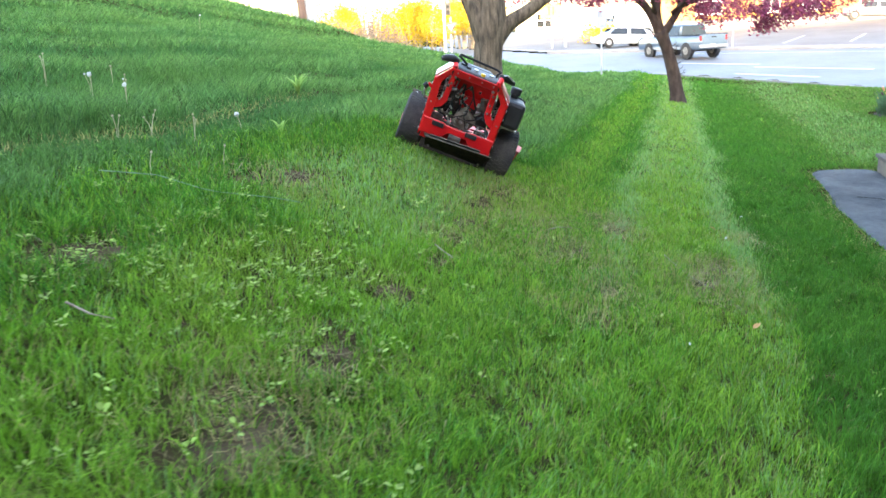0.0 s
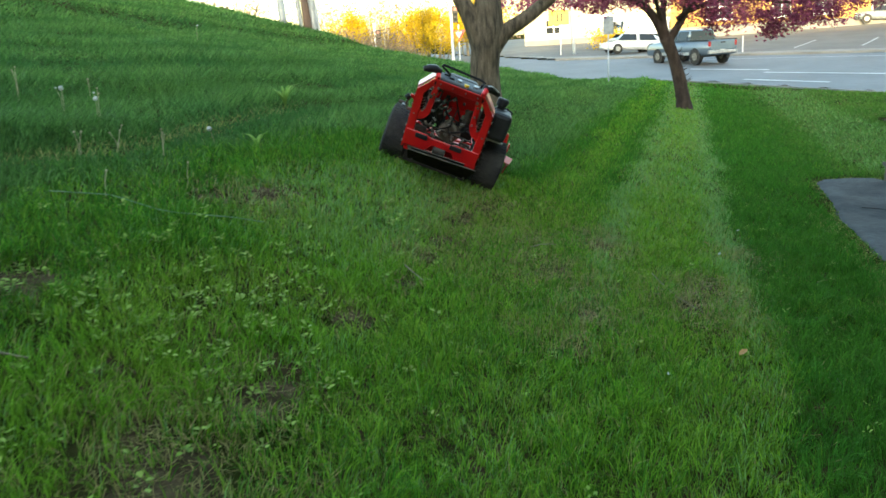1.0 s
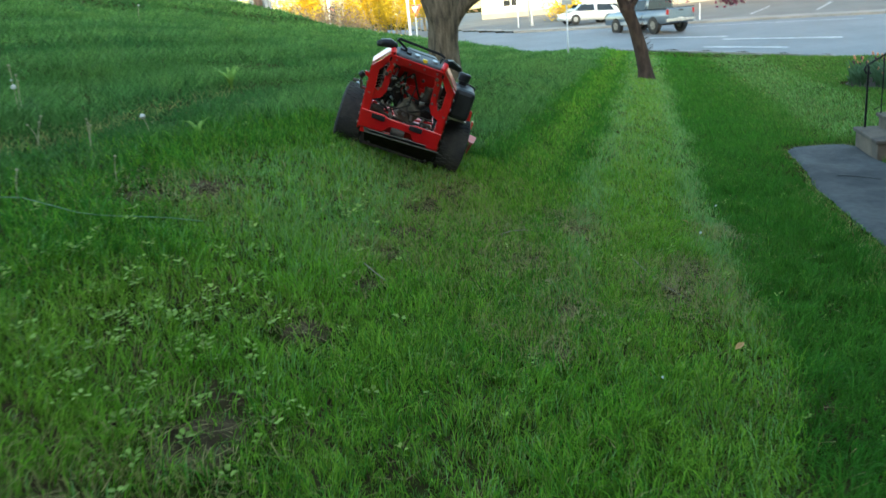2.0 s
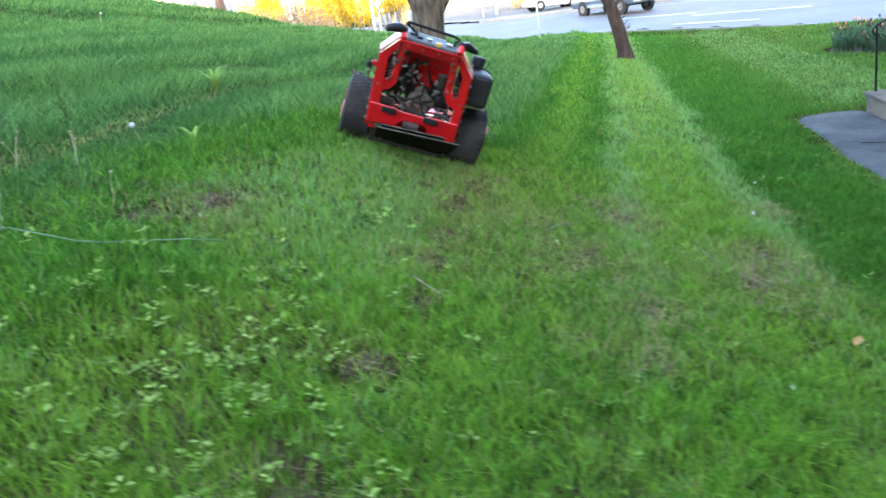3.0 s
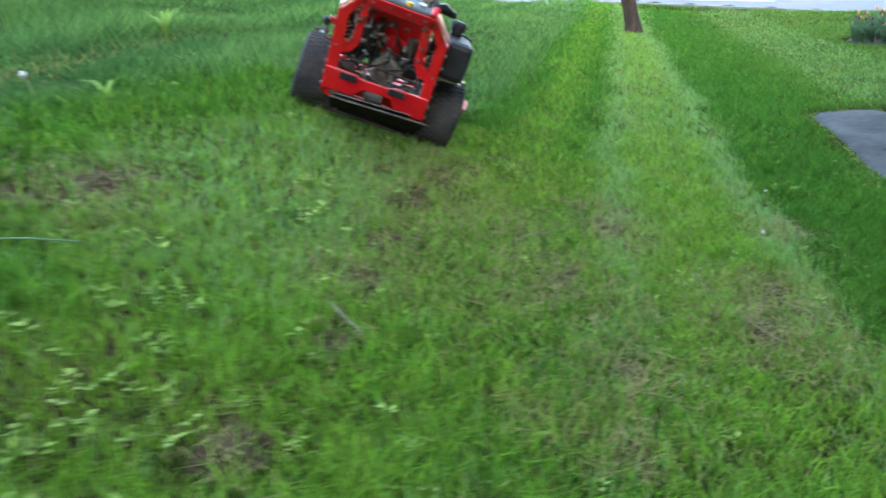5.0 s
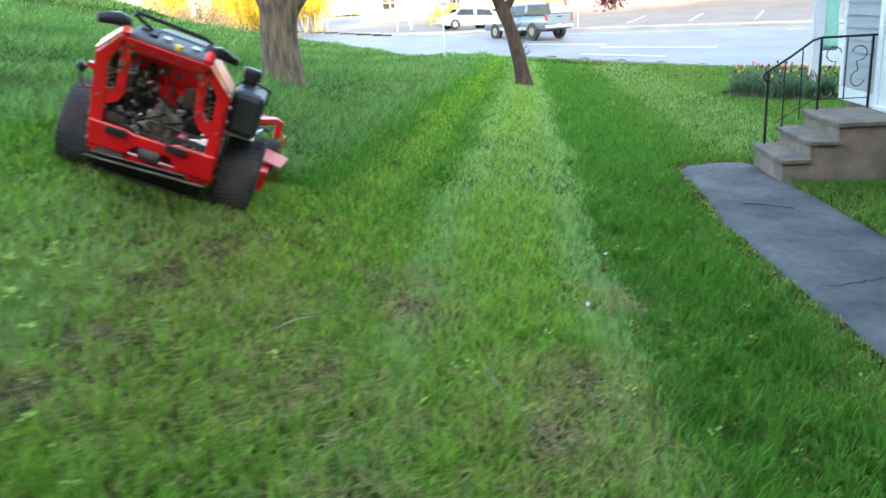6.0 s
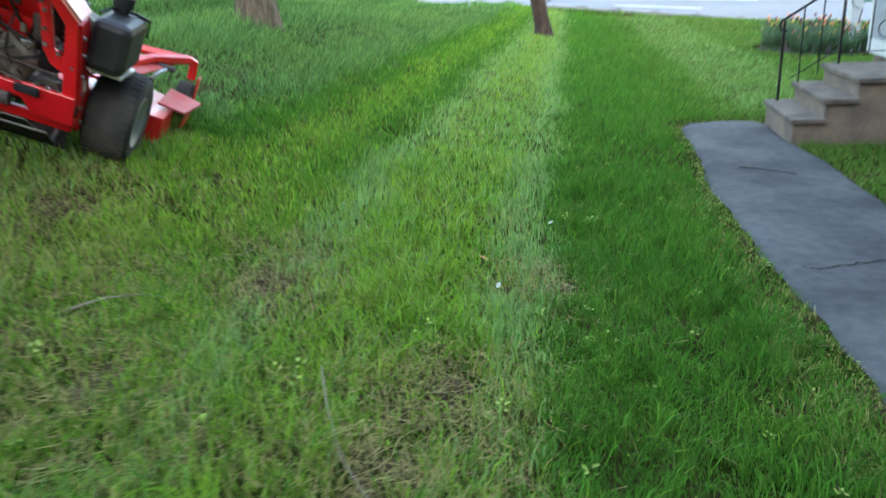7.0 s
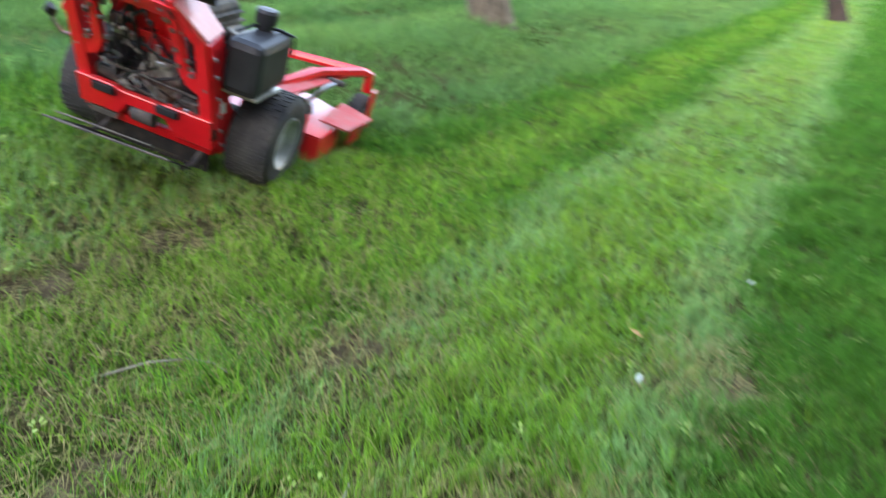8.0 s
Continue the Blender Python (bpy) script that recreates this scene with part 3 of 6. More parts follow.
def build_mower():
    mw = thing("stand_on_mower", MOWER, "red stand-on mower with black tyres, parked across the slope", "mower")
    wheel(mw, "rear_wheel", 0.452, 0.252, 0.245, 0.136, 0.0, 0.245)
    wheel(mw, "rear_wheel", -0.452, 0.252, 0.245, 0.136, 0.0, 0.245)
    # Added dark discs keep the wheels' inner sides black, covering the pale rims.
    for s in (1, -1):
        part("hub_plate", rod(bmesh.new(), (s * 0.325, 0, 0.245), (s * 0.340, 0, 0.245), 0.20, None, 28), M_GRIME_SHADE, mw, "dark disc added over the pale inner rim")
    YR = -0.36                        # rear face of the frame
    # rear cross member with slotted ends
    bm = bmesh.new()
    plate(bm, [(x, YR - 0.025, z) for x, z in ((-0.35, 0.19), (-0.14, 0.19), (-0.09, 0.252), (0.10, 0.252), (0.15, 0.182), (0.35, 0.182), (0.35, 0.325), (0.12, 0.325), (0.09, 0.312), (-0.12, 0.312), (-0.15, 0.325), (-0.35, 0.325))], (0, 1, 0), 0.05)
    bmesh.ops.bevel(bm, geom=list(bm.edges), offset=0.005, segments=1, affect="EDGES")
    box(bm, (0, YR + 0.03, 0.165), (0.66, 0.05, 0.05), bev=0.006)
    part("rear_beam", bm, M_RED, mw)
    # uprights: each side has an outer and an inner post joined top and foot, leaving a long slot
    for s in (1, -1):
        bm = bmesh.new()
        pts_o = [(s * 0.352, YR, 0.18), (s * 0.346, YR, 0.665), (s * 0.228, YR + 0.02, 0.79), (s * 0.195, YR + 0.02, 0.765), (s * 0.288, YR, 0.64), (s * 0.282, YR, 0.18)]
        pts_i = [(s * 0.238, YR, 0.52), (s * 0.228, YR, 0.62), (s * 0.222, YR + 0.02, 0.77), (s * 0.172, YR + 0.02, 0.77), (s * 0.180, YR, 0.60), (s * 0.186, YR, 0.50), (s * 0.222, YR, 0.445), (s * 0.30, YR, 0.41), (s * 0.30, YR, 0.495)]
        plate(bm, pts_o if s > 0 else pts_o[::-1], (0, 1, 0), 0.045)
        plate(bm, pts_i if s > 0 else pts_i[::-1], (0, 1, 0), 0.04)
        bmesh.ops.bevel(bm, geom=[e for e in bm.edges], offset=0.004, segments=1, affect="EDGES")
        part("upright", bm, M_RED, mw)
        # side panel with a sloping shoulder
        bm = bmesh.new()
        pts = [(s * 0.345, YR + 0.02, 0.16), (s * 0.345, YR + 0.02, 0.66), (s * 0.335, YR + 0.16, 0.69), (s * 0.345, YR + 0.17, 0.58), (s * 0.345, YR + 0.17, 0.36), (s * 0.345, YR + 0.25, 0.30), (s * 0.345, YR + 0.25, 0.16)]
        plate(bm, pts, (s, 0, 0), 0.014)
        part("side_panel", bm, M_RED, mw)
        bm = bmesh.new()
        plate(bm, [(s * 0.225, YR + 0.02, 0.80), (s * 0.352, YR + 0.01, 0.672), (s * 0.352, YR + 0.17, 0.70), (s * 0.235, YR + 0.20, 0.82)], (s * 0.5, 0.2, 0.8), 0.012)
        part("shoulder_plate", bm, M_SHOULDER, mw, "red shoulder plate, its sky reflection painted pale")
        # bolts
        for z in (0.20, 0.27, 0.34, 0.42, 0.52, 0.60):
            part("bolt", rod(bmesh.new(), (s * 0.357, YR + 0.05, z), (s * 0.370, YR + 0.05, z), 0.011, None, 6), M_STEEL, mw)
        for z in (0.20, 0.265, 0.46):
            part("bolt", rod(bmesh.new(), (s * 0.325, YR + 0.005, z), (s * 0.325, YR - 0.012, z), 0.010, None, 6), M_STEEL, mw)
        # lift spring seen in the slot
        bm = bmesh.new()
        tube(bm, [(s * 0.277 + 0.014 * math.cos(a), YR + 0.06 + 0.014 * math.sin(a), 0.43 + 0.18 * a / 44) for a in np.arange(0, 44, 0.5)], 0.0035, 4)
        part("spring", bm, M_STEEL, mw)
        part("damper", rod(bmesh.new(), (s * 0.277, YR + 0.10, 0.40), (s * 0.272, YR + 0.10, 0.70), 0.022), M_BLACK, mw)
    # bright nuts along the posts and the foot of each slot
    for x, z in ((0.20, 0.53), (0.20, 0.60), (0.20, 0.68), (0.262, 0.505), (0.262, 0.535), (0.255, 0.57), (-0.262, 0.505), (-0.25, 0.53), (-0.20, 0.66), (-0.18, 0.72), (0.18, 0.72), (0.31, 0.31), (0.31, 0.22), (-0.31, 0.25), (0.22, 0.33), (0.17, 0.34), (-0.12, 0.345)):
        part("nut", rod(bmesh.new(), (x, YR - 0.004, z), (x, YR - 0.020, z), 0.011, None, 6), M_STEEL, mw)
    # top beam
    bm = bmesh.new()
    box(bm, (0, YR + 0.03, 0.755), (0.47, 0.055, 0.06), bev=0.008)
    plate(bm, [(-0.23, YR + 0.04, 0.78), (0.23, YR + 0.04, 0.78), (0.22, YR + 0.20, 0.80), (-0.22, YR + 0.20, 0.80)], (0, 0, -1), 0.012)
    part("top_beam", bm, M_RED, mw)
    for x in (-0.17, -0.06, 0.06, 0.17):
        part("bolt", rod(bmesh.new(), (x, YR + 0.004, 0.757), (x, YR - 0.008, 0.757), 0.008, None, 6), M_STEEL, mw)
    # console with a cap, dials and decal
    con = part("console", box(bmesh.new(), (0, YR + 0.15, 0.795), (0.40, 0.22, 0.05), (8, 0, 0), 0.015), M_CONSOLE, mw, "dark grey control console")
    part("oil_cap", rod(bmesh.new(), (0.05, YR + 0.062, 0.785), (0.05, YR + 0.058, 0.822), 0.020, 0.022, 12), M_YKNOB, con, "yellow screw cap")
    for x in (-0.09, -0.02, 0.13):
        part("dial", rod(bmesh.new(), (x, YR + 0.12, 0.81), (x, YR + 0.115, 0.832), 0.024, 0.022, 14), M_STEEL if x > -0.05 else M_BLACK, con)
    part("switch_plate", box(bmesh.new(), (-0.12, YR + 0.2, 0.832), (0.09, 0.07, 0.02), (12, 0, 0), 0.004), M_BLACK, con)
    # handle hoop
    part("handle_bar", tube(bmesh.new(), [(-0.105, YR + 0.20, 0.79), (-0.115, YR + 0.17, 0.84), (-0.205, YR + 0.13, 0.885), (-0.195, YR + 0.13, 0.895), (0.16, YR + 0.14, 0.885), (0.20, YR + 0.14, 0.875), (0.18, YR + 0.17, 0.85), (0.17, YR + 0.19, 0.79)], 0.0095, 8), M_IRON, mw, "bent black steel handle bar")
    # control grips on red brackets
    for s in (1, -1):
        br = part("grip_bracket", tube(bmesh.new(), [(s * 0.205, YR + 0.03, 0.75), (s * 0.21, YR + 0.02, 0.80), (s * 0.22, YR + 0.05, 0.835)], 0.024, 8), M_RED, mw)
        reach = (0.05, 0.03, 0.0, -0.03) if s < 0 else (0.05, 0.09, 0.13, 0.16)
        part("control_grip", tube(bmesh.new(), [(s * x, YR + dy, z) for x, dy, z in zip((0.20, 0.25, 0.30, 0.345), reach, (0.845, 0.850, 0.842, 0.828))], [0.024, 0.030, 0.027, 0.020], 10), M_BLACK, br, "black moulded hand grip", smooth=True)
        part("lever", tube(bmesh.new(), [(s * 0.22, YR + 0.06, 0.865), (s * 0.26, YR + 0.05, 0.878), (s * 0.33, YR + 0.10, 0.85)], 0.006, 6), M_STEEL, br)
        bm = bmesh.new()
        tube(bm, [(s * 0.23, YR + 0.05, 0.84), (s * 0.20, YR + 0.01, 0.80), (s * 0.22, YR + 0.0, 0.75), (s * 0.21, YR + 0.05, 0.68)], 0.008, 6)
        part("cable", bm, M_BLACK, br)
    # engine behind the console
    eng = part("engine", box(bmesh.new(), (0.0, 0.10, 0.58), (0.42, 0.40, 0.34), bev=0.03), M_DARK, mw, "black air-cooled engine")
    part("air_cleaner", box(bmesh.new(), (0.02, 0.14, 0.78), (0.30, 0.26, 0.10), bev=0.035), M_BLACK, eng)
    for k in range(7):
        part("cooling_fin", box(bmesh.new(), (0.0, 0.10, 0.46 + 0.04 * k), (0.46, 0.34, 0.010), bev=0.002), M_DARK, eng)
    for s in (1, -1):
        part("cylinder_head", box(bmesh.new(), (s * 0.235, 0.16, 0.56), (0.12, 0.16, 0.15), (0, s * 20, 0), 0.015), M_ALU, eng)
    # works behind the open frame
    part("back_plate", box(bmesh.new(), (0.0, YR + 0.13, 0.66), (0.36, 0.012, 0.15), (8, 0, 0)), M_RED, mw)
    part("gusset", plate(bmesh.new(), [(-0.10, YR + 0.09, 0.60), (0.12, YR + 0.09, 0.60), (0.08, YR + 0.11, 0.50), (0.0, YR + 0.12, 0.47), (-0.06, YR + 0.11, 0.50)], (0, 1, 0), 0.012), M_RED, mw)
    part("gear_case", box(bmesh.new(), (0.02, YR + 0.14, 0.39), (0.19, 0.12, 0.19), (0, 38, 0), 0.03), M_ALU, mw, "dusty cast gear case")
    part("gear_case", rod(bmesh.new(), (0.0, YR + 0.12, 0.36), (0.0, YR + 0.09, 0.36), 0.055, 0.045, 18), M_ALU, mw)
    for s in (1, -1):
        part("hydro_pump", lathe(bmesh.new(), [(0.03, -0.08), (0.062, -0.07), (0.062, 0.02), (0.05, 0.04), (0.05, 0.07), (0.02, 0.08)], Matrix.Translation((s * 0.185, YR + 0.16, 0.43)) @ Matrix.Rotation(radians(90 + s * 20), 4, "X"), 18), M_BLACK, mw, "black hydrostatic pump")
        part("filter_can", lathe(bmesh.new(), [(0.02, -0.06), (0.04, -0.055), (0.04, 0.05), (0.03, 0.06)], Matrix.Translation((s * 0.15, YR + 0.11, 0.57)), 16), M_DARK, mw)
    part("oil_filter", lathe(bmesh.new(), [(0.02, -0.055), (0.036, -0.05), (0.036, 0.05), (0.02, 0.055)], Matrix.Translation((-0.225, YR + 0.07, 0.345)) @ Matrix.Rotation(radians(90), 4, "Y"), 16), M_DARK, mw, "dark oil filter")
    rng = random.Random(7)
    for k in range(18):                # hoses and cables, each its own
        x0, x1 = rng.uniform(-0.26, 0.26), rng.uniform(-0.26, 0.26)
        z0, z1 = rng.uniform(0.31, 0.5), rng.uniform(0.45, 0.74)
        y0 = YR + rng.uniform(0.03, 0.12)
        mid = ((x0 + x1) / 2 + rng.uniform(-0.08, 0.08), y0 - 0.01, (z0 + z1) / 2 - rng.uniform(0, 0.07))
        part("hose", tube(bmesh.new(), [(x0, y0 + 0.06, z0), Vector((x0, y0, z0)).lerp(mid, 0.5), mid, Vector(mid).lerp((x1, y0, z1), 0.6), (x1, y0 + 0.07, z1)], rng.choice((0.006, 0.008, 0.011)), 6), M_BLACK, mw)
    for k in range(64):                # fittings and nuts
        x, z = rng.uniform(-0.27, 0.27), rng.uniform(0.30, 0.72)
        y0 = YR + rng.uniform(-0.015, 0.05)
        L = rng.uniform(0.02, 0.05)
        d = Vector((rng.uniform(-1, 1), rng.uniform(-0.3, 0.3), rng.uniform(-1, 1))).normalized() * L
        part("fitting", rod(bmesh.new(), Vector((x, y0, z)), Vector((x, y0, z)) + d, rng.uniform(0.006, 0.013), None, 6), rng.choice((M_STEEL, M_STEEL, M_DARK, M_ALU, M_BLACK)), mw)
    for s in (1, -1):
        part("linkage_rod", rod(bmesh.new(), (-0.24, YR + 0.05, 0.37 + 0.03 * s), (0.25, YR + 0.04, 0.34 + 0.05 * s), 0.008), M_DARK, mw)
    bm = bmesh.new()
    box(bm, (0.20, YR + 0.07, 0.33), (0.10, 0.06, 0.05), bev=0.008)
    part("battery_clamp", bm, M_DARK, mw)
    part("belly_pan", box(bmesh.new(), (0.0, YR + 0.22, 0.275), (0.62, 0.40, 0.012), bev=0.003), M_GRIME_SHADE, mw, "oily dark belly pan")
    # rubber pads on the beam
    part("latch_roller", lathe(bmesh.new(), [(0.02, -0.06), (0.034, -0.055), (0.034, 0.055), (0.02, 0.06)], Matrix.Translation((-0.01, YR - 0.02, 0.222)) @ Matrix.Rotation(radians(90), 4, "Y"), 16), M_DARK, mw, "dark latch roller")
    for x in (-0.20, 0.13):
        part("rubber_pad", box(bmesh.new(), (x, YR - 0.034, 0.298), (0.115, 0.030, 0.040), (-6, 0, 0), 0.008), M_BLACK, mw)
    part("lip_plate", plate(bmesh.new(), [(-0.30, YR - 0.030, 0.188), (-0.15, YR - 0.030, 0.188), (-0.16, YR - 0.036, 0.160), (-0.29, YR - 0.036, 0.160)], (0, 1, 0), 0.006), M_PLATE, mw, "worn bare-metal lip")
    # operator platform, half folded up behind the frame: two thin plates
    plat = part("platform", plate(bmesh.new(), [(-0.31, -0.70, 0.245), (0.31, -0.72, 0.272), (0.275, -0.41, 0.112), (-0.29, -0.41, 0.118)], (0, 0.45, 0.89), 0.007), M_GRIME_SHADE, mw, "black foot platform folded half up")
    part("platform_edge", rod(bmesh.new(), (-0.31, -0.704, 0.249), (0.31, -0.724, 0.276), 0.006, None, 6), M_PLATE, plat, "bare worn metal edge")
    part("platform_pad", plate(bmesh.new(), [(-0.28, -0.67, 0.268), (0.20, -0.69, 0.292), (0.21, -0.45, 0.172), (-0.27, -0.45, 0.168)], (0, 0.45, 0.89), 0.006), M_PLATE, plat, "thin worn steel tread plate")
    for s in (1, -1):
        part("platform_arm", tube(bmesh.new(), [(s * 0.24, -0.24, 0.17), (s * 0.25, -0.36, 0.12), (s * 0.25, -0.46, 0.13)], 0.012, 6), M_DARK, plat)
    # Added black plate: stands for the shade in the gap under the beam.
    part("rear_guard", box(bmesh.new(), (0.0, YR + 0.03, 0.11), (0.62, 0.012, 0.12), bev=0.003), M_GRIME_SHADE, mw, "black plate added for the shaded gap under the beam")
    # fuel tanks
    tank = part("fuel_tank", box(bmesh.new(), (0.395, -0.185, 0.662), (0.185, 0.37, 0.262), (3, 0, 0), 0.04), M_BLACK, mw, "black plastic fuel tank", smooth=False)
    part("filler_neck", rod(bmesh.new(), (0.365, -0.11, 0.77), (0.365, -0.11, 0.845), 0.040, None, 18), M_BLACK, tank)
    part("fuel_cap", lathe(bmesh.new(), [(0.02, -0.035), (0.052, -0.03), (0.055, 0.02), (0.048, 0.035), (0.01, 0.038)], Matrix.Translation((0.365, -0.11, 0.858)), 20), M_BLACK, tank)
    part("tank_strap", tube(bmesh.new(), [(0.305, -0.27, 0.79), (0.33, -0.16, 0.812), (0.43, -0.08, 0.81), (0.492, -0.03, 0.79), (0.494, -0.02, 0.70)], 0.008, 6), M_IRON, tank)
    part("tank_shelf", box(bmesh.new(), (0.395, -0.18, 0.520), (0.18, 0.30, 0.015), bev=0.004), M_STEEL, mw)
    part("tank_shelf_bracket", tube(bmesh.new(), [(0.31, -0.24, 0.47), (0.36, -0.25, 0.508), (0.46, -0.25, 0.512)], 0.009, 6), M_STEEL, mw)
    part("decal", box(bmesh.new(), (0.361, YR + 0.09, 0.372), (0.003, 0.05, 0.05)), M_DECAL, mw, "pale warning sticker")
    # left lift lever with knob
    part("lift_lever", tube(bmesh.new(), [(-0.34, YR + 0.04, 0.47), (-0.40, YR + 0.0, 0.475), (-0.415, YR - 0.02, 0.52), (-0.41, YR - 0.02, 0.56)], 0.010, 6), M_STEEL, mw)
    part("lift_knob", rod(bmesh.new(), (-0.425, YR - 0.02, 0.555), (-0.40, YR - 0.02, 0.59), 0.026, 0.022, 10), M_BLACK, mw)
    part("lift_bracket", box(bmesh.new(), (-0.365, YR + 0.06, 0.575), (0.07, 0.04, 0.03), (0, 18, 0), 0.005), M_RED, mw)
    # main chassis rails to the deck
    for s in (1, -1):
        part("chassis_rail", box(bmesh.new(), (s * 0.30, 0.30, 0.29), (0.05, 1.30, 0.06), bev=0.008), M_GRIME_SHADE, mw)
        part("axle_motor", rod(bmesh.new(), (s * 0.30, 0, 0.232), (s * 0.40, 0, 0.232), 0.07, 0.055, 16), M_DARK, mw)
        # front fork arm: rises from the rail, reaches out over the deck, drops to a caster
        up, fx = (0.0, 0.63) if s > 0 else (-0.15, 0.52)
        part("front_arm", tube(bmesh.new(), [(s * 0.30, 0.35, 0.40 + up * 0.5), (s * 0.42, 0.70, 0.45 + up), (s * fx * 0.94, 0.98, 0.462 + up), (s * fx, 1.03, 0.45 + up), (s * (fx + 0.01), 1.03, 0.34 + up)], 0.030, 6), M_RED, mw)
        part("caster_fork", plate(bmesh.new(), [(s * (fx + 0.058), 0.96, 0.37 + up), (s * (fx + 0.058), 1.06, 0.37 + up), (s * (fx + 0.058), 1.05, 0.13), (s * (fx + 0.058), 0.99, 0.13)], (1, 0, 0), 0.010), M_RED, mw)
        wheel(mw, "caster_wheel", s * (fx - 0.005), 0.14, 0.10, 0.06, 1.02, 0.175, 0)
        part("deck_link", tube(bmesh.new(), [(s * 0.40, 0.50, 0.26), (s * 0.50, 0.66, 0.40), (s * 0.52, 0.72, 0.41)], 0.014, 6), M_STEEL, mw)
        part("link_bolt", rod(bmesh.new(), (s * 0.47, 0.74, 0.42), (s * 0.57, 0.74, 0.42), 0.018, None, 10), M_DARK, mw)
    part("deck_shield", plate(bmesh.new(), [(0.27, 0.28, 0.40), (0.31, 0.90, 0.40), (0.54, 0.92, 0.42), (0.42, 0.34, 0.39)], (0, 0, 1), 0.01), M_DULLRED, mw, "dull red deck shield")
    part("front_bar", tube(bmesh.new(), [(-0.50, 1.02, 0.31), (0.0, 1.06, 0.38), (0.62, 1.03, 0.455)], 0.028, 8), M_RED, mw)
    # cutting deck: shell with a turned-down skirt and three spindle pulleys
    bm = bmesh.new()
    out = [(-0.52, 0.40), (-0.555, 0.62), (-0.52, 0.84), (-0.34, 0.96), (-0.02, 1.0), (0.34, 0.96), (0.56, 0.86), (0.645, 0.60), (0.635, 0.32), (0.30, 0.30), (-0.30, 0.34)]
    plate(bm, [(x, y, 0.205) for x, y in out], (0, 0, 1), 0.012)
    deck = part("cutting_deck", bm, M_RED, mw)
    for (x0, y0), (x1, y1) in zip(out, out[1:] + out[:1]):
        part("skirt_panel", plate(bmesh.new(), [(x0, y0, 0.06), (x1, y1, 0.06), (x1, y1, 0.203), (x0, y0, 0.203)], (y1 - y0, x0 - x1, 0), 0.01), M_RED, deck)
    part("deck_cover", box(bmesh.new(), (0.22, 0.60, 0.30), (0.30, 0.34, 0.02), (0, -6, 8), 0.006), M_RED, deck)
    part("deck_cover", box(bmesh.new(), (-0.25, 0.62, 0.28), (0.34, 0.32, 0.03), (0, 4, -8), 0.008), M_RED, deck)
    for x, y in ((-0.38, 0.64), (0.0, 0.78), (0.38, 0.64)):
        part("spindle", rod(bmesh.new(), (x, y, 0.21), (x, y, 0.27), 0.075, 0.06, 18), M_DARK, deck)
    part("discharge_chute", plate(bmesh.new(), [(0.56, 0.48, 0.25), (0.56, 0.86, 0.265), (0.765, 0.84, 0.24), (0.715, 0.54, 0.222)], (0, 0, 1), 0.012), M_DULLRED, deck, "dull red discharge chute")
    part("chute_flap", plate(bmesh.new(), [(0.69, 0.66, 0.10), (0.70, 0.82, 0.10), (0.72, 0.82, 0.225), (0.71, 0.62, 0.215)], (1, 0, 0), 0.008), M_RED, deck)
    part("deck_edge_guard", box(bmesh.new(), (-0.568, 0.60, 0.10), (0.02, 0.22, 0.13), (0, 0, 4), 0.005), M_DULLRED, deck)
    part("anti_scalp_roller", rod(bmesh.new(), (0.60, 0.98, 0.10), (0.68, 0.98, 0.10), 0.06, None, 14), M_BLACK, deck)
    # the rear frame and the works in it lean back over the platform and up the slope
    low = ("rear_wheel", "caster_wheel", "cutting_deck", "front_arm", "front_bar", "caster_fork", "deck_link", "link_bolt", "platform", "hub_plate", "deck_shield", "fuel_tank", "tank_shelf", "chassis_rail", "axle_motor")
    for ob in mw.children:
        if not ob.name.startswith(low):
            for o in (ob, *ob.children):
                for vv in o.data.vertices:
                    z = 0.205 + 1.13 * (vv.co.z - 0.18)
                    vv.co.x -= 0.027 + 0.055 * (z - 0.2)
                    vv.co.y += 0.36 + float(np.interp(z, (0.16, 0.21, 0.39, 0.55, 0.78, 0.89), (-0.285, -0.305, -0.375, -0.43, -0.54, -0.64)))
                    vv.co.z = z
    return mw


build_mower()


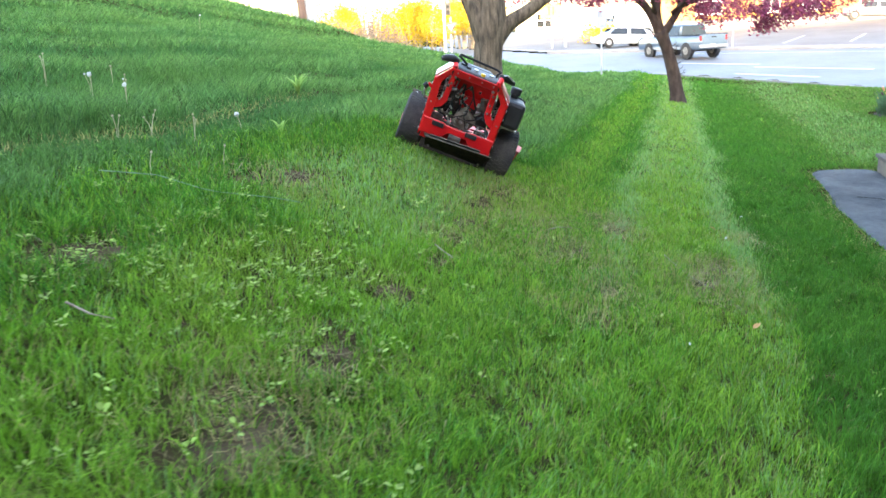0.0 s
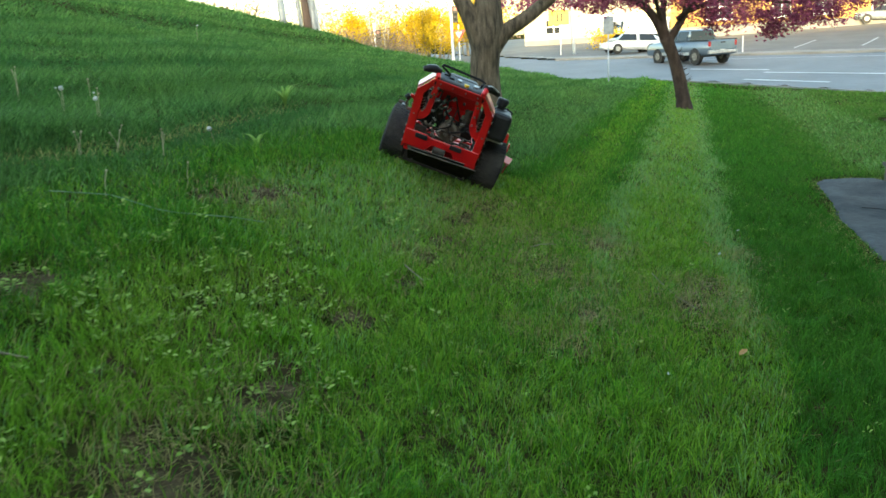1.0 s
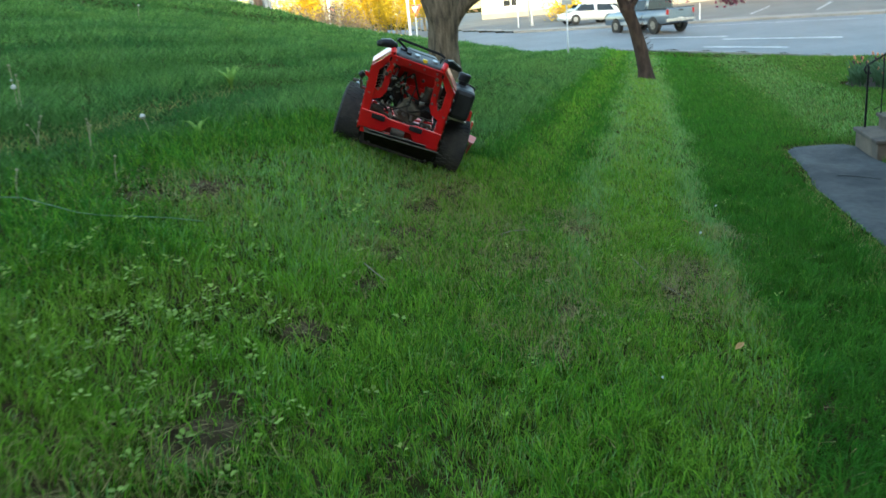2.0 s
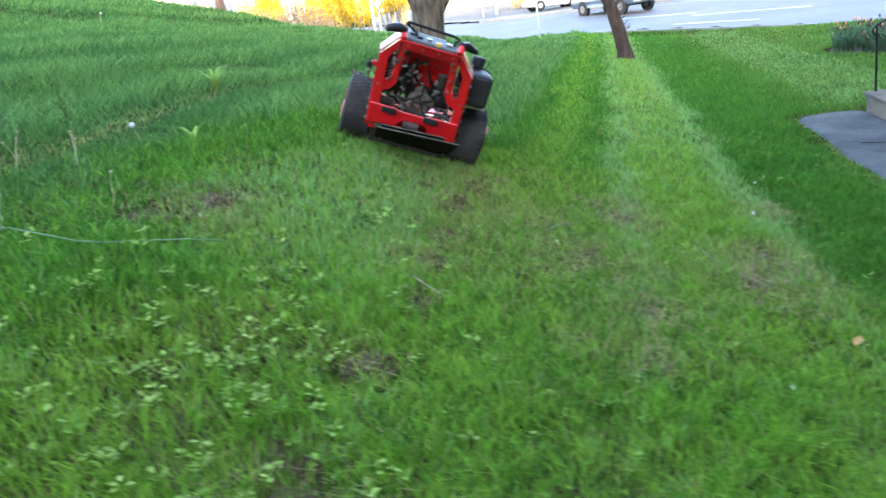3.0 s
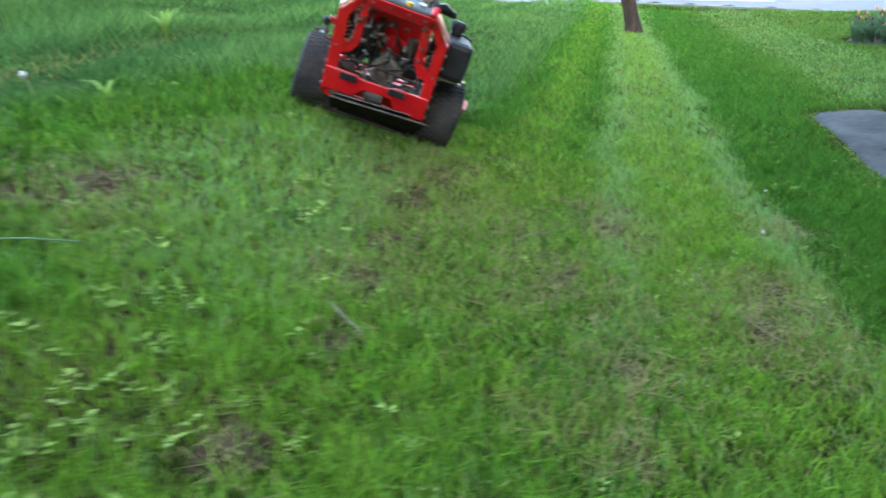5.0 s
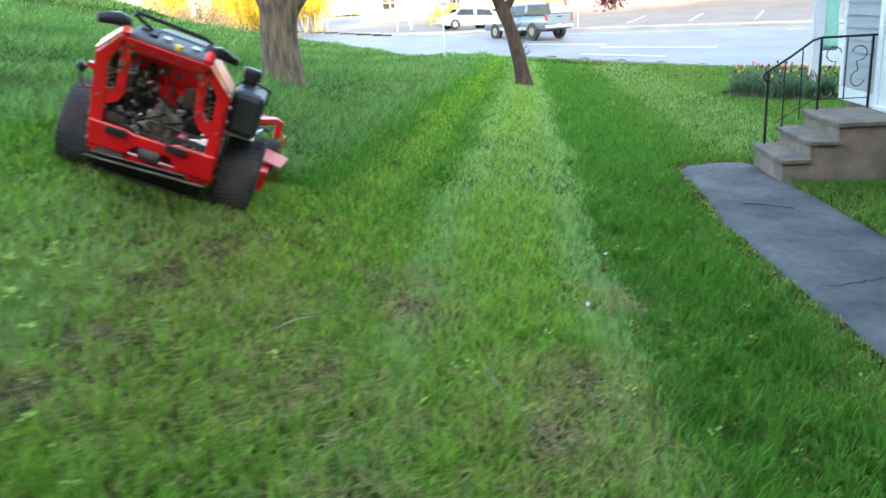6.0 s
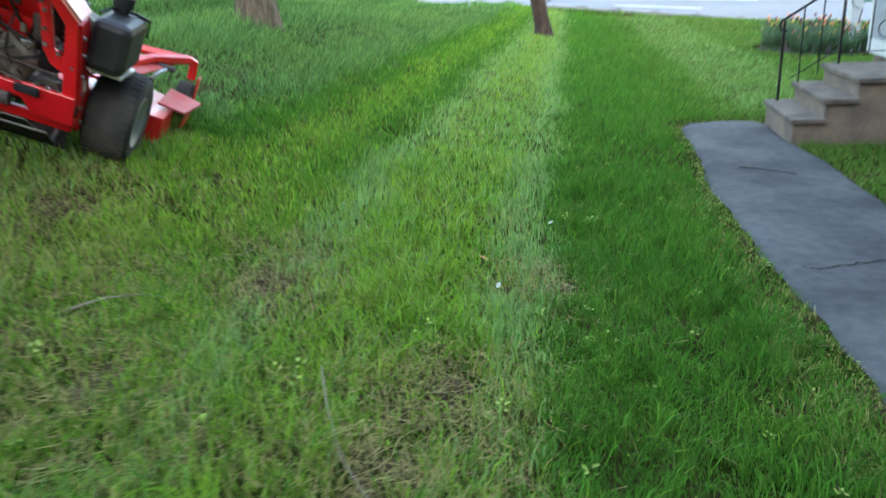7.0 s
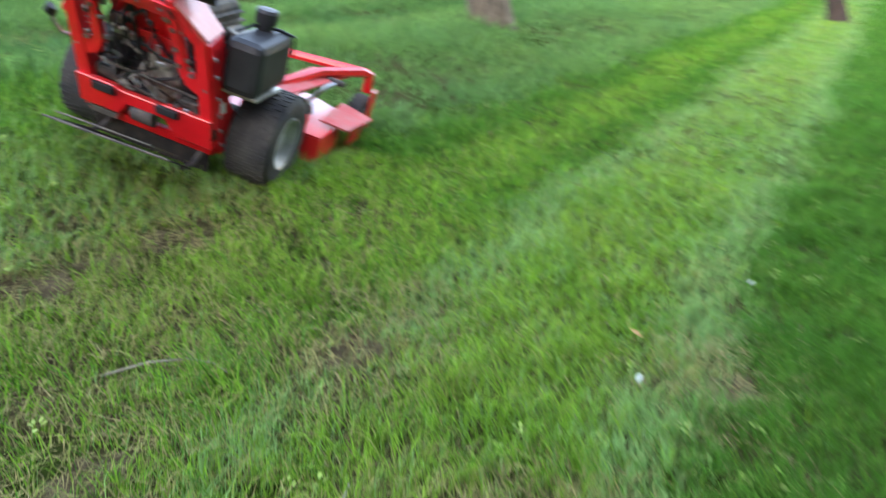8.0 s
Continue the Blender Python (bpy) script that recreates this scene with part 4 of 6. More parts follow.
# ---- trees ----
def limb(bm, pts, rads, n=10, rough=0.12, seed=0, freq=2.2):
    """A bark-covered limb: a bent, uneven tube with ridges."""
    pts = [Vector(p) for p in pts]
    fine, fr = [], []
    for i in range(len(pts) - 1):
        m = max(2, int((pts[i + 1] - pts[i]).length / 0.14)) if n > 9 else 3
        p0 = pts[max(i - 1, 0)]
        p3 = pts[min(i + 2, len(pts) - 1)]
        for k in range(m):
            t = k / m
            a, b = pts[i], pts[i + 1]
            q = 0.5 * ((2 * a) + (b - p0) * t + (2 * p0 - 5 * a + 4 * b - p3) * t * t + (3 * a - 3 * b + p3 - p0) * t ** 3)
            fine.append(q)
            fr.append(rads[i] * (1 - t) + rads[i + 1] * t)
    fine.append(pts[-1])
    fr.append(rads[-1])
    rings, side = [], None
    for i, p in enumerate(fine):
        d = (fine[min(i + 1, len(fine) - 1)] - fine[max(i - 1, 0)]).normalized()
        if side is None:
            side = d.orthogonal().normalized()
        side = (side - d * side.dot(d)).normalized()
        up = d.cross(side)
        ring = []
        for k in range(n):
            a = 2 * math.pi * k / n
            r = fr[i] * (1 + rough * noise.noise((math.cos(a) * freq + seed, math.sin(a) * freq, p.z * 1.2)) + rough * 0.6 * noise.noise((math.cos(a) * 6 + seed, math.sin(a) * 6, p.z * 2.0)))
            ring.append(bm.verts.new(p + (side * math.cos(a) + up * math.sin(a)) * r))
        rings.append(ring)
    for a, b in zip(rings, rings[1:]):
        for k in range(n):
            bm.faces.new((a[k], a[(k + 1) % n], b[(k + 1) % n], b[k]))
    bm.faces.new(rings[-1])
    return bm


def leaf_cloud(name, centres, spread, count, size, material, parent, seed, flat=0.75, label=""):
    """Many small folded leaves scattered round twig ends."""
    rng = np.random.default_rng(seed)
    c = np.asarray(centres, float)
    idx = rng.integers(0, len(c), count)
    p = c[idx] + rng.normal(0, 1, (count, 3)) * spread * np.array([1, 1, flat])
    a = rng.normal(0, 1, (count, 3))
    a /= np.linalg.norm(a, axis=1)[:, None]
    b = np.cross(a, rng.normal(0, 1, (count, 3)))
    b /= np.linalg.norm(b, axis=1)[:, None]
    s = size * rng.uniform(0.6, 1.4, (count, 1))
    v = np.stack([p - a * s, p + b * s * 0.45, p + a * s, p - b * s * 0.45], 1).reshape(-1, 3)
    k = np.arange(count)[:, None] * 4
    f = np.concatenate([k + [0, 1, 2], k + [0, 2, 3]], 1).reshape(-1, 3)
    ob = soup(name, v, f, material)
    ob.parent = parent
    if label:
        ob["label"] = label
    return ob


def twigs(parent, starts, seed, length, material, name="twigs", rad=0.012, kids=3, lift=0.25):
    """Fine branching twigs from a list of (place, direction); returns their tips."""
    rng = random.Random(seed)
    bm = bmesh.new()
    tips = []
    for p, d in starts:
        p, d = Vector(p), Vector(d).normalized()
        for _ in range(kids):
            q = p + d * rng.uniform(0, 0.3)
            dd = (d + Vector((rng.uniform(-1, 1), rng.uniform(-1, 1), rng.uniform(-0.6, 0.9) + lift)) * 0.8).normalized()
            pts = [q]
            for k in range(4):
                dd = (dd + Vector((rng.uniform(-1, 1), rng.uniform(-1, 1), rng.uniform(-0.7, 0.7))) * 0.25).normalized()
                q = q + dd * length * rng.uniform(0.18, 0.32)
                pts.append(q)
                tips.append(q.copy())
            tube(bm, pts, [rad, rad * 0.8, rad * 0.6, rad * 0.4, rad * 0.2], 5, False)
    part(name, bm, material, parent)
    return tips


def big_tree():
    bx, by = 0.79, 13.75
    bz = lie(bx, by)
    t = thing("street_tree", pose(bx, by, bz), "thick grey-barked tree forking low above the bank", "tree")
    bm = limb(bmesh.new(), [(-0.01, 0, -0.25), (0, 0, 0.02), (0, 0, 0.25), (0.0, 0, 0.6), (0.03, 0, 0.95), (0.06, 0, 1.25), (0.10, 0, 1.7)], [0.36, 0.285, 0.245, 0.225, 0.228, 0.25, 0.19], 36, 0.18, 1)
    part("trunk", bm, M_BARK, t, smooth=True)
    specs = [
        [(0.06, 0, 0.84), (0.34, 0.02, 1.16), (0.78, 0.05, 1.42), (1.30, 0.1, 1.85), (2.1, 0.3, 2.8), (2.7, 0.5, 4.0)], [0.17, 0.13, 0.11, 0.10, 0.08, 0.04],
        [(0.00, 0, 0.95), (-0.18, 0, 1.40), (-0.40, 0.05, 1.85), (-0.9, 0.1, 2.9), (-1.5, 0.2, 4.3)], [0.21, 0.155, 0.13, 0.09, 0.04],
        [(0.06, 0, 1.15), (0.12, 0.05, 1.8), (0.25, 0.3, 3.0), (0.15, 0.5, 4.6), (0.3, 0.7, 6.0)], [0.23, 0.19, 0.13, 0.09, 0.04],
        [(0.08, 0.1, 1.5), (-0.1, 0.6, 2.5), (-0.3, 1.4, 3.9)], [0.13, 0.09, 0.04]]
    ends = []
    for k in range(0, len(specs), 2):
        part("limb", limb(bmesh.new(), specs[k], specs[k + 1], 16, 0.10, k + 3), M_BARK, t, smooth=True)
        for q in (-1, -2):
            ends.append((specs[k][q], Vector(specs[k][q]) - Vector(specs[k][q - 1])))
    tips = twigs(t, ends, 5, 1.6, M_BARK, rad=0.03, kids=4)
    leaf_cloud("crown", [p for p in tips if p.z > 2.9], 0.35, 2600, 0.05, M_GREENLEAF, t, 6, label="sparse young green leaves")


def blossom_tree():
    bx, by = 6.98, 24.3
    bz = lie(bx, by)
    t = thing("blossom_tree", pose(bx, by, bz), "small leaning ornamental tree in crimson-pink blossom on the lawn", "tree")
    part("trunk", limb(bmesh.new(), [(0.0, 0, -0.2), (0.0, 0, 0.03), (-0.03, 0, 0.3), (-0.15, 0, 0.9), (-0.36, 0, 1.6), (-0.56, 0, 2.1)], [0.33, 0.26, 0.215, 0.185, 0.165, 0.19], 18, 0.10, 4), M_BARK2, t, smooth=True)
    specs = [
        ([(-0.20, 0, 1.9), (-0.50, 0, 2.55), (-0.95, -0.1, 3.05), (-1.7, -0.2, 3.35), (-3.0, -0.3, 3.7), (-4.4, -0.4, 3.9)], [0.15, 0.12, 0.10, 0.08, 0.05, 0.02]),
        ([(-0.20, 0, 1.95), (0.12, 0.05, 2.4), (0.38, 0.1, 2.85), (0.5, 0.2, 3.5), (0.6, 0.3, 4.6)], [0.14, 0.105, 0.09, 0.07, 0.03]),
        ([(-0.24, 0, 2.05), (-0.32, 0.1, 2.7), (-0.2, 0.3, 3.6), (-0.4, 0.5, 5.0)], [0.14, 0.11, 0.08, 0.03]),
        ([(0.30, 0.1, 2.75), (1.2, -0.1, 3.05), (2.2, -0.3, 3.0), (3.2, -0.5, 2.85), (4.2, -0.6, 2.9)], [0.07, 0.055, 0.045, 0.03, 0.012]),
        ([(-0.5, 0, 2.6), (-0.9, 0.8, 3.3), (-1.6, 1.9, 4.1)], [0.08, 0.05, 0.02]),
        ([(0.2, 0.1, 2.5), (0.9, 1.0, 3.3), (1.8, 2.2, 4.0)], [0.08, 0.05, 0.02]),
        ([(0.1, 0, 2.6), (0.8, -1.0, 3.3), (1.9, -1.9, 3.7), (3.0, -2.4, 3.6)], [0.07, 0.05, 0.035, 0.015]),
        ([(-0.4, 0, 2.6), (-0.9, -1.0, 3.4), (-1.8, -1.9, 3.8)], [0.07, 0.05, 0.02])]
    ends = []
    for k, (pts, r) in enumerate(specs):
        pts = [(x - 0.32, y, z) for x, y, z in pts]
        part("branch", limb(bmesh.new(), pts, r, 8, 0.08, k + 9), M_BARK2, t, smooth=True)
        for a, b in zip(pts[1:], pts[2:]):
            for f in (0.3, 0.7):
                p = Vector(a).lerp(Vector(b), f)
                ends.append((p, (Vector(b) - Vector(a)) + Vector((0, 0, 0.5))))
    tips = twigs(t, ends, 21, 1.5, M_BARK2, rad=0.016, kids=4, lift=0.12)
    rng = random.Random(3)
    tips = [p for p in tips if p.z > 3.0 or (p.x > 0.7 and p.z > 2.5)]
    for k in range(520):                      # drooping outer sprays
        x = rng.uniform(-5.3, 5.8)
        low = float(np.interp(x, [-5.3, -3.7, -2.3, -1.2, 0.3, 0.9, 1.4, 2.0, 2.6, 3.2, 3.8, 4.5, 5.0, 5.8], [3.1, 3.0, 2.9, 2.95, 2.7, 2.12, 2.4, 2.5, 1.95, 2.1, 2.4, 2.3, 2.65, 2.9]))
        tips.append(Vector((x, rng.uniform(-2.6, 2.4), low + 0.12 + abs(rng.gauss(0, 0.6)))))
    for cx, lo in ((2.5, 1.95), (2.6, 1.95), (0.8, 2.15), (3.4, 2.25), (4.3, 2.2), (1.7, 2.45), (5.0, 2.5), (-2.6, 2.9)):
        for k in range(15):                   # the longest hanging sprays
            tips.append(Vector((cx + rng.gauss(0, 0.20), rng.gauss(0, 0.3), lo + 0.06 + abs(rng.gauss(0, 0.32)))))
    leaf_cloud("crown", tips, 0.13, 38000, 0.048, M_PINK, t, 8, label="dense crimson-pink blossom and red leaves")
    bm = bmesh.new()
    for k in range(26):                        # suckers on the trunk
        z = rng.uniform(0.75, 1.7)
        x0 = 0.04 - 0.32 * (z - 0.9)
        tube(bm, [(x0, -0.03, z), (x0 + 0.07, -0.05, z + 0.04), (x0 + rng.uniform(0.08, 0.15), -0.06, z + rng.uniform(0.05, 0.16))], [0.008, 0.006, 0.003], 4, False)
    part("suckers", bm, M_BARK2, t)


big_tree()
blossom_tree()


# ---- an unseen wall added behind the camera to keep the low sun off the lawn ----
bm = box(bmesh.new(), (0, -16, 5.8), (130, 0.4, 16.0))
tagged(part("wall_south", bm, M_BRICK), "unseen plain brown brick wall added to shade the lawn", "wall", kind="structure")


# ---- across the street ----
def car(name, m, label, paint, L, W, low, cabin, zw, r, wheels, pickup=False):
    """A car heading along +x: body and cabin from side outlines, windows, wheels, lamps."""
    c = thing(name, m, label, "car" if not pickup else "pickup truck", "")
    h = W / 2
    bm = bmesh.new()
    plate(bm, [(x, -h, z) for x, z in low], (0, 1, 0), W)
    bmesh.ops.bevel(bm, geom=list(bm.edges), offset=0.06, segments=2, affect="EDGES", clamp_overlap=True)
    part("body", bm, paint, c, smooth=True)
    bm = bmesh.new()
    n = len(cabin)
    top = max(z for _, z in cabin)
    vs = []
    for s in (-1, 1):
        vs.append([bm.verts.new((x, s * (h - 0.04 - 0.16 * (z - zw) / (top - zw)), z)) for x, z in cabin])
    bm.faces.new(vs[0][::-1])
    bm.faces.new(vs[1])
    for i in range(n):
        j = (i + 1) % n
        bm.faces.new((vs[0][i], vs[0][j], vs[1][j], vs[1][i]))
    bmesh.ops.recalc_face_normals(bm, faces=bm.faces)
    bmesh.ops.bevel(bm, geom=list(bm.edges), offset=0.04, segments=2, affect="EDGES", clamp_overlap=True)
    part("cabin", bm, paint, c, smooth=True)
    cx = sum(x for x, _ in cabin) / n
    x0, x1 = min(x for x, _ in cabin), max(x for x, _ in cabin)
    zt, zb = top - 0.09, zw + (0.10 if pickup else 0.06)
    for s in (-1, 1):
        for a, b in (((0.04, 0.40), (0.44, 0.90)) if pickup else ((0.12, 0.47), (0.53, 0.86))):
            xa, xb = x0 + (x1 - x0) * a, x0 + (x1 - x0) * b
            ya = s * (h - 0.045 + 0.012)
            yb = s * (h - 0.04 - 0.16 * (zt - zw) / (top - zw) + 0.012)
            sh = 0.13 * (x1 - x0)
            bm = bmesh.new()
            plate(bm, [(xa, ya, zb), (xb + (sh * 0.4 if b > 0.8 else 0), ya, zb), (xb - (sh * 0.5 if b > 0.8 else 0), yb, zt), (xa + (sh * 0.6 if a < 0.2 and not pickup else 0), yb, zt)], (0, s, 0), 0.008)
            part("side_window", bm, M_GLASS, c)
    fr = [p for p in cabin if p[1] > zw + 0.2]
    fx, rx_ = max(fr)[0], min(fr)[0]
    for xa, xb, nm in ((x1, fx, "windscreen"), (x0, rx_, "rear_window")):
        sgn = 1 if nm == "windscreen" else -1
        bm = bmesh.new()
        d = Vector((xb - xa, 0, top - zw))
        nn = Vector((d.z, 0, -d.x)) * sgn
        p0, p1 = Vector((xa, 0, zw)) + d * 0.12, Vector((xa, 0, zw)) + d * 0.88
        off = nn.normalized() * 0.012
        plate(bm, [(p0.x + off.x, -h + 0.16, p0.z + off.z), (p0.x + off.x, h - 0.16, p0.z + off.z), (p1.x + off.x, h - 0.26, p1.z + off.z), (p1.x + off.x, -h + 0.26, p1.z + off.z)], off, 0.006)
        part(nm, bm, M_GLASS, c)
    for x in wheels:
        for s in (-1, 1):
            ax = Matrix.Translation((x, s * (h - 0.1), r)) @ Matrix.Rotation(radians(90), 4, "X")
            w = part("wheel", lathe(bmesh.new(), [(r * 0.62, -0.11), (r * 0.95, -0.11), (r, -0.07), (r, 0.07), (r * 0.95, 0.11), (r * 0.62, 0.11)], ax, 22), M_TYRE, c, smooth=True)
            part("rim", lathe(bmesh.new(), [(r * 0.2, -0.120), (r * 0.56, -0.115), (r * 0.58, 0.115), (r * 0.2, 0.120)], ax, 16), M_RIM if not pickup else M_ALU, w)
            part("wheel_arch", lathe(bmesh.new(), [(r * 1.18, -0.105), (r * 1.2, 0.108)], ax, 20), M_BLACK, c)
    zl = low[0][1] + 0.42
    for s in (-1, 1):
        part("headlamp", box(bmesh.new(), (L / 2 - 0.05, s * (h - 0.25), zl), (0.10, 0.34, 0.15), bev=0.02), M_HEAD, c)
        part("tail_lamp", box(bmesh.new(), (-L / 2 + 0.03, s * (h - 0.14), zl + 0.16), (0.08, 0.16, 0.26), bev=0.02), M_TAIL, c)
    part("number_plate", box(bmesh.new(), (-L / 2 - 0.01, 0, zl - 0.12), (0.012, 0.32, 0.16)), M_WHITE, c)
    part("bumper", box(bmesh.new(), (-L / 2 - 0.02, 0, low[0][1] + 0.16), (0.14, W - 0.1, 0.18), bev=0.04), M_RIM if pickup else paint, c)
    return c


def face(x, y, hx, hy, tilt=0.0):
    return pose(x, y, float(street_z(x, y)) + 0.03, 0, tilt, math.degrees(math.atan2(hy, hx)))


HATCH_LOW = [(-2.22, 0.25), (-2.26, 0.60), (-2.2, 0.92), (1.2, 0.92), (1.95, 0.76), (2.22, 0.55), (2.2, 0.25)]
HATCH_CAB = [(-2.18, 0.86), (-1.98, 1.18), (-1.25, 1.40), (-0.35, 1.48), (0.25, 1.43), (1.72, 0.86)]
car("parked_hatchback", face(12.66, 58.9, -0.97, -0.2, -3) @ Matrix.Scale(0.93, 4), "white hatchback parked at the far kerb", M_WHITECAR, 4.45, 1.74, HATCH_LOW, HATCH_CAB, 0.88, 0.32, (-1.32, 1.38))
TRUCK_LOW = [(-2.85, 0.44), (-2.88, 1.20), (-1.0, 1.20), (1.40, 1.18), (2.50, 1.10), (2.84, 0.94), (2.85, 0.44)]
TRUCK_CAB = [(-1.15, 1.12), (-1.08, 1.72), (-0.93, 1.80), (0.45, 1.80), (1.35, 1.12)]
pk = car("pickup_truck", face(13.5, 47.0, -0.342, 0.94, 0) @ Matrix.Diagonal((1.0, 1.0, 1.0, 1)), "silver-blue crew-cab pickup truck driving along the street", M_SILVER, 5.75, 1.92, TRUCK_LOW, TRUCK_CAB, 1.14, 0.38, (-1.78, 1.72), True)
# A flat black sheet on the solid body gives the bed's hollow its dark.
bm = bmesh.new()
box(bm, (-1.95, 0, 1.196), (1.70, 1.62, 0.02))
part("cargo_bed", bm, M_BLACK, pk, "flat black panel for the cargo bed's dark hollow")
part("tailgate", box(bmesh.new(), (-2.895, 0, 0.94), (0.03, 1.5, 0.44), bev=0.01), M_SILVER, pk)
part("tailgate_handle", box(bmesh.new(), (-2.915, 0, 1.08), (0.02, 0.3, 0.07), bev=0.005), M_BLACK, pk)
for s in (-1, 1):
    part("sill_panel", box(bmesh.new(), (-0.02, s * 0.965, 0.53), (2.5, 0.03, 0.16), bev=0.01), M_GREYCAR, pk, "paler lower sill panel")
    part("bed_rail", box(bmesh.new(), (-1.95, s * 0.90, 1.215), (1.8, 0.07, 0.05), bev=0.01), M_BLACK, pk)
    part("door_handle", box(bmesh.new(), (0.05, s * 0.965, 1.02), (0.16, 0.03, 0.04), bev=0.006), M_BLACK, pk)
    part("wing_mirror", box(bmesh.new(), (0.95, s * 1.06, 1.22), (0.12, 0.16, 0.18), bev=0.03), M_BLACK, pk)
    part("mud_flap", box(bmesh.new(), (-2.24, s * 0.85, 0.42), (0.02, 0.24, 0.36)), M_BLACK, pk)
part("axle", rod(bmesh.new(), (-1.78, -0.8, 0.38), (-1.78, 0.8, 0.38), 0.06), M_DARK, pk)
part("underbody", box(bmesh.new(), (0, 0, 0.52), (4.6, 1.2, 0.12)), M_DARK, pk)
SEDAN_LOW = [(-2.3, 0.28), (-2.34, 0.85), (-1.6, 0.96), (1.1, 0.93), (2.1, 0.80), (2.34, 0.6), (2.3, 0.28)]
SEDAN_CAB = [(-1.75, 0.92), (-1.05, 1.38), (-0.3, 1.46), (0.4, 1.44), (1.25, 0.9)]
for x, y, mt, lb in ((35.8, 69.5, M_GREYCAR, "silver sedan parked in the rising lot"), (31.5, 72.0, M_WHITECAR, "white sedan parked before the ochre building"), (39.8, 67.4, M_GLASS, "black sedan parked in the rising lot"), (27.5, 73.2, M_WHITECAR, "white sedan parked at the lot edge"), (44.0, 65.5, M_GREYCAR, "grey sedan parked in the rising lot")):
    c = car("parked_sedan", face(x, y, -0.95, 0.3, -3), lb, mt, 4.65, 1.8, SEDAN_LOW, SEDAN_CAB, 0.9, 0.32, (-1.4, 1.45))
    c["group"] = "cars in the lot"
VAN_LOW = [(-2.5, 0.35), (-2.5, 2.1), (1.2, 2.15), (1.6, 1.2), (2.4, 1.0), (2.5, 0.35)]
car("parked_van", face(15.0, 68.0, -0.97, -0.2), "white delivery van parked by the garage", M_WHITECAR, 5.0, 1.9, VAN_LOW, [(0.9, 1.15), (1.0, 2.08), (1.15, 2.08), (1.75, 1.15)], 1.1, 0.34, (-1.6, 1.6))


def building(name, x0, y0, x1, y1, depth, h, label, wallm, openings, trimm=M_WHITE):
    """A long facade from (x0, y0) to (x1, y1) with real openings: (start, width, sill, height, kind)."""
    zb = float(street_z((x0 + x1) / 2, (y0 + y1) / 2)) - 0.6
    d = Vector((x1 - x0, y1 - y0, 0))
    L = d.length
    b = thing(name, pose(x0, y0, zb, 0, 0, math.degrees(math.atan2(d.y, d.x))), label, "building")
    cuts = sorted({0.0, L, *[o[0] for o in openings], *[o[0] + o[1] for o in openings]})
    bm = bmesh.new()
    for a, c in zip(cuts, cuts[1:]):
        hole = [o for o in openings if o[0] <= a + 1e-6 and o[0] + o[1] >= c - 1e-6]
        if hole:
            o = hole[0]
            box(bm, ((a + c) / 2, 0.15, (0.6 + o[2]) / 2), (c - a, 0.3, 0.6 + o[2]))
            zt = 0.6 + o[2] + o[3]
            box(bm, ((a + c) / 2, 0.15, (zt + h) / 2), (c - a, 0.3, h - zt))
        else:
            box(bm, ((a + c) / 2, 0.15, h / 2), (c - a, 0.3, h))
    box(bm, (0.15, depth / 2 + 0.15, h / 2), (0.3, depth - 0.3, h))
    box(bm, (L - 0.15, depth / 2 + 0.15, h / 2), (0.3, depth - 0.3, h))
    box(bm, (L / 2, depth - 0.15, h / 2), (L - 0.6, 0.3, h))
    part("wall", bm, wallm, b)
    part("roof", box(bmesh.new(), (L / 2, depth / 2, h + 0.1), (L + 0.5, depth + 0.5, 0.2), bev=0.03), M_CONC, b)
    part("base_course", box(bmesh.new(), (L / 2, -0.03, 0.55), (L, 0.06, 1.1)), M_CONC, b)
    for a, w, sill, hh, kind in openings:
        zc = 0.6 + sill + hh / 2
        if kind == "window":
            wn_ = part("window", box(bmesh.new(), (a + w / 2, 0.18, zc), (w, 0.02, hh)), M_GLASS, b)
            bm = bmesh.new()
            for sx in (0.05, w / 2, w - 0.05):
                box(bm, (a + sx, 0.12, zc), (0.09, 0.1, hh))
            for sz in (-1, 0, 1):
                box(bm, (a + w / 2, 0.121, zc + sz * (hh / 2 - 0.05)), (w - 0.1, 0.09, 0.09))
            part("window_frame", bm, trimm, wn_)
            part("window_sill", box(bmesh.new(), (a + w / 2, -0.03, zc - hh / 2 - 0.05), (w + 0.2, 0.2, 0.1)), trimm, wn_)
        else:
            dr = part("garage_door", box(bmesh.new(), (a + w / 2, 0.2, zc), (w, 0.05, hh)), M_WHITE, b, "white sectional garage door")
            for k in range(1, 5):
                part("door_rail", box(bmesh.new(), (a + w / 2, 0.172, zc - hh / 2 + hh * k / 5), (w, 0.012, 0.03)), M_CONC, dr)
    return b


building("shop_building", 19.5, 74.5, 62, 60.5, 12, 7.5, "long ochre stucco shop building with white-framed windows", M_ORANGE, [(3.0, 2.2, 1.0, 2.2, "window"), (8.4, 1.5, 0.9, 2.6, "window"), (11.6, 1.5, 0.9, 2.6, "window"), (16, 3.0, 0.8, 2.4, "window"), (22, 3.0, 0.8, 2.4, "window"), (28, 3.0, 0.8, 2.4, "window"), (36, 3.0, 0.8, 2.4, "window")])
building("garage_building", 7.0, 80.5, 19.0, 78.0, 9, 5.5, "pale cream garage with a white door", M_CREAM, [(6.0, 3.2, 0.0, 2.6, "garage"), (2.0, 1.6, 1.0, 1.4, "window")])


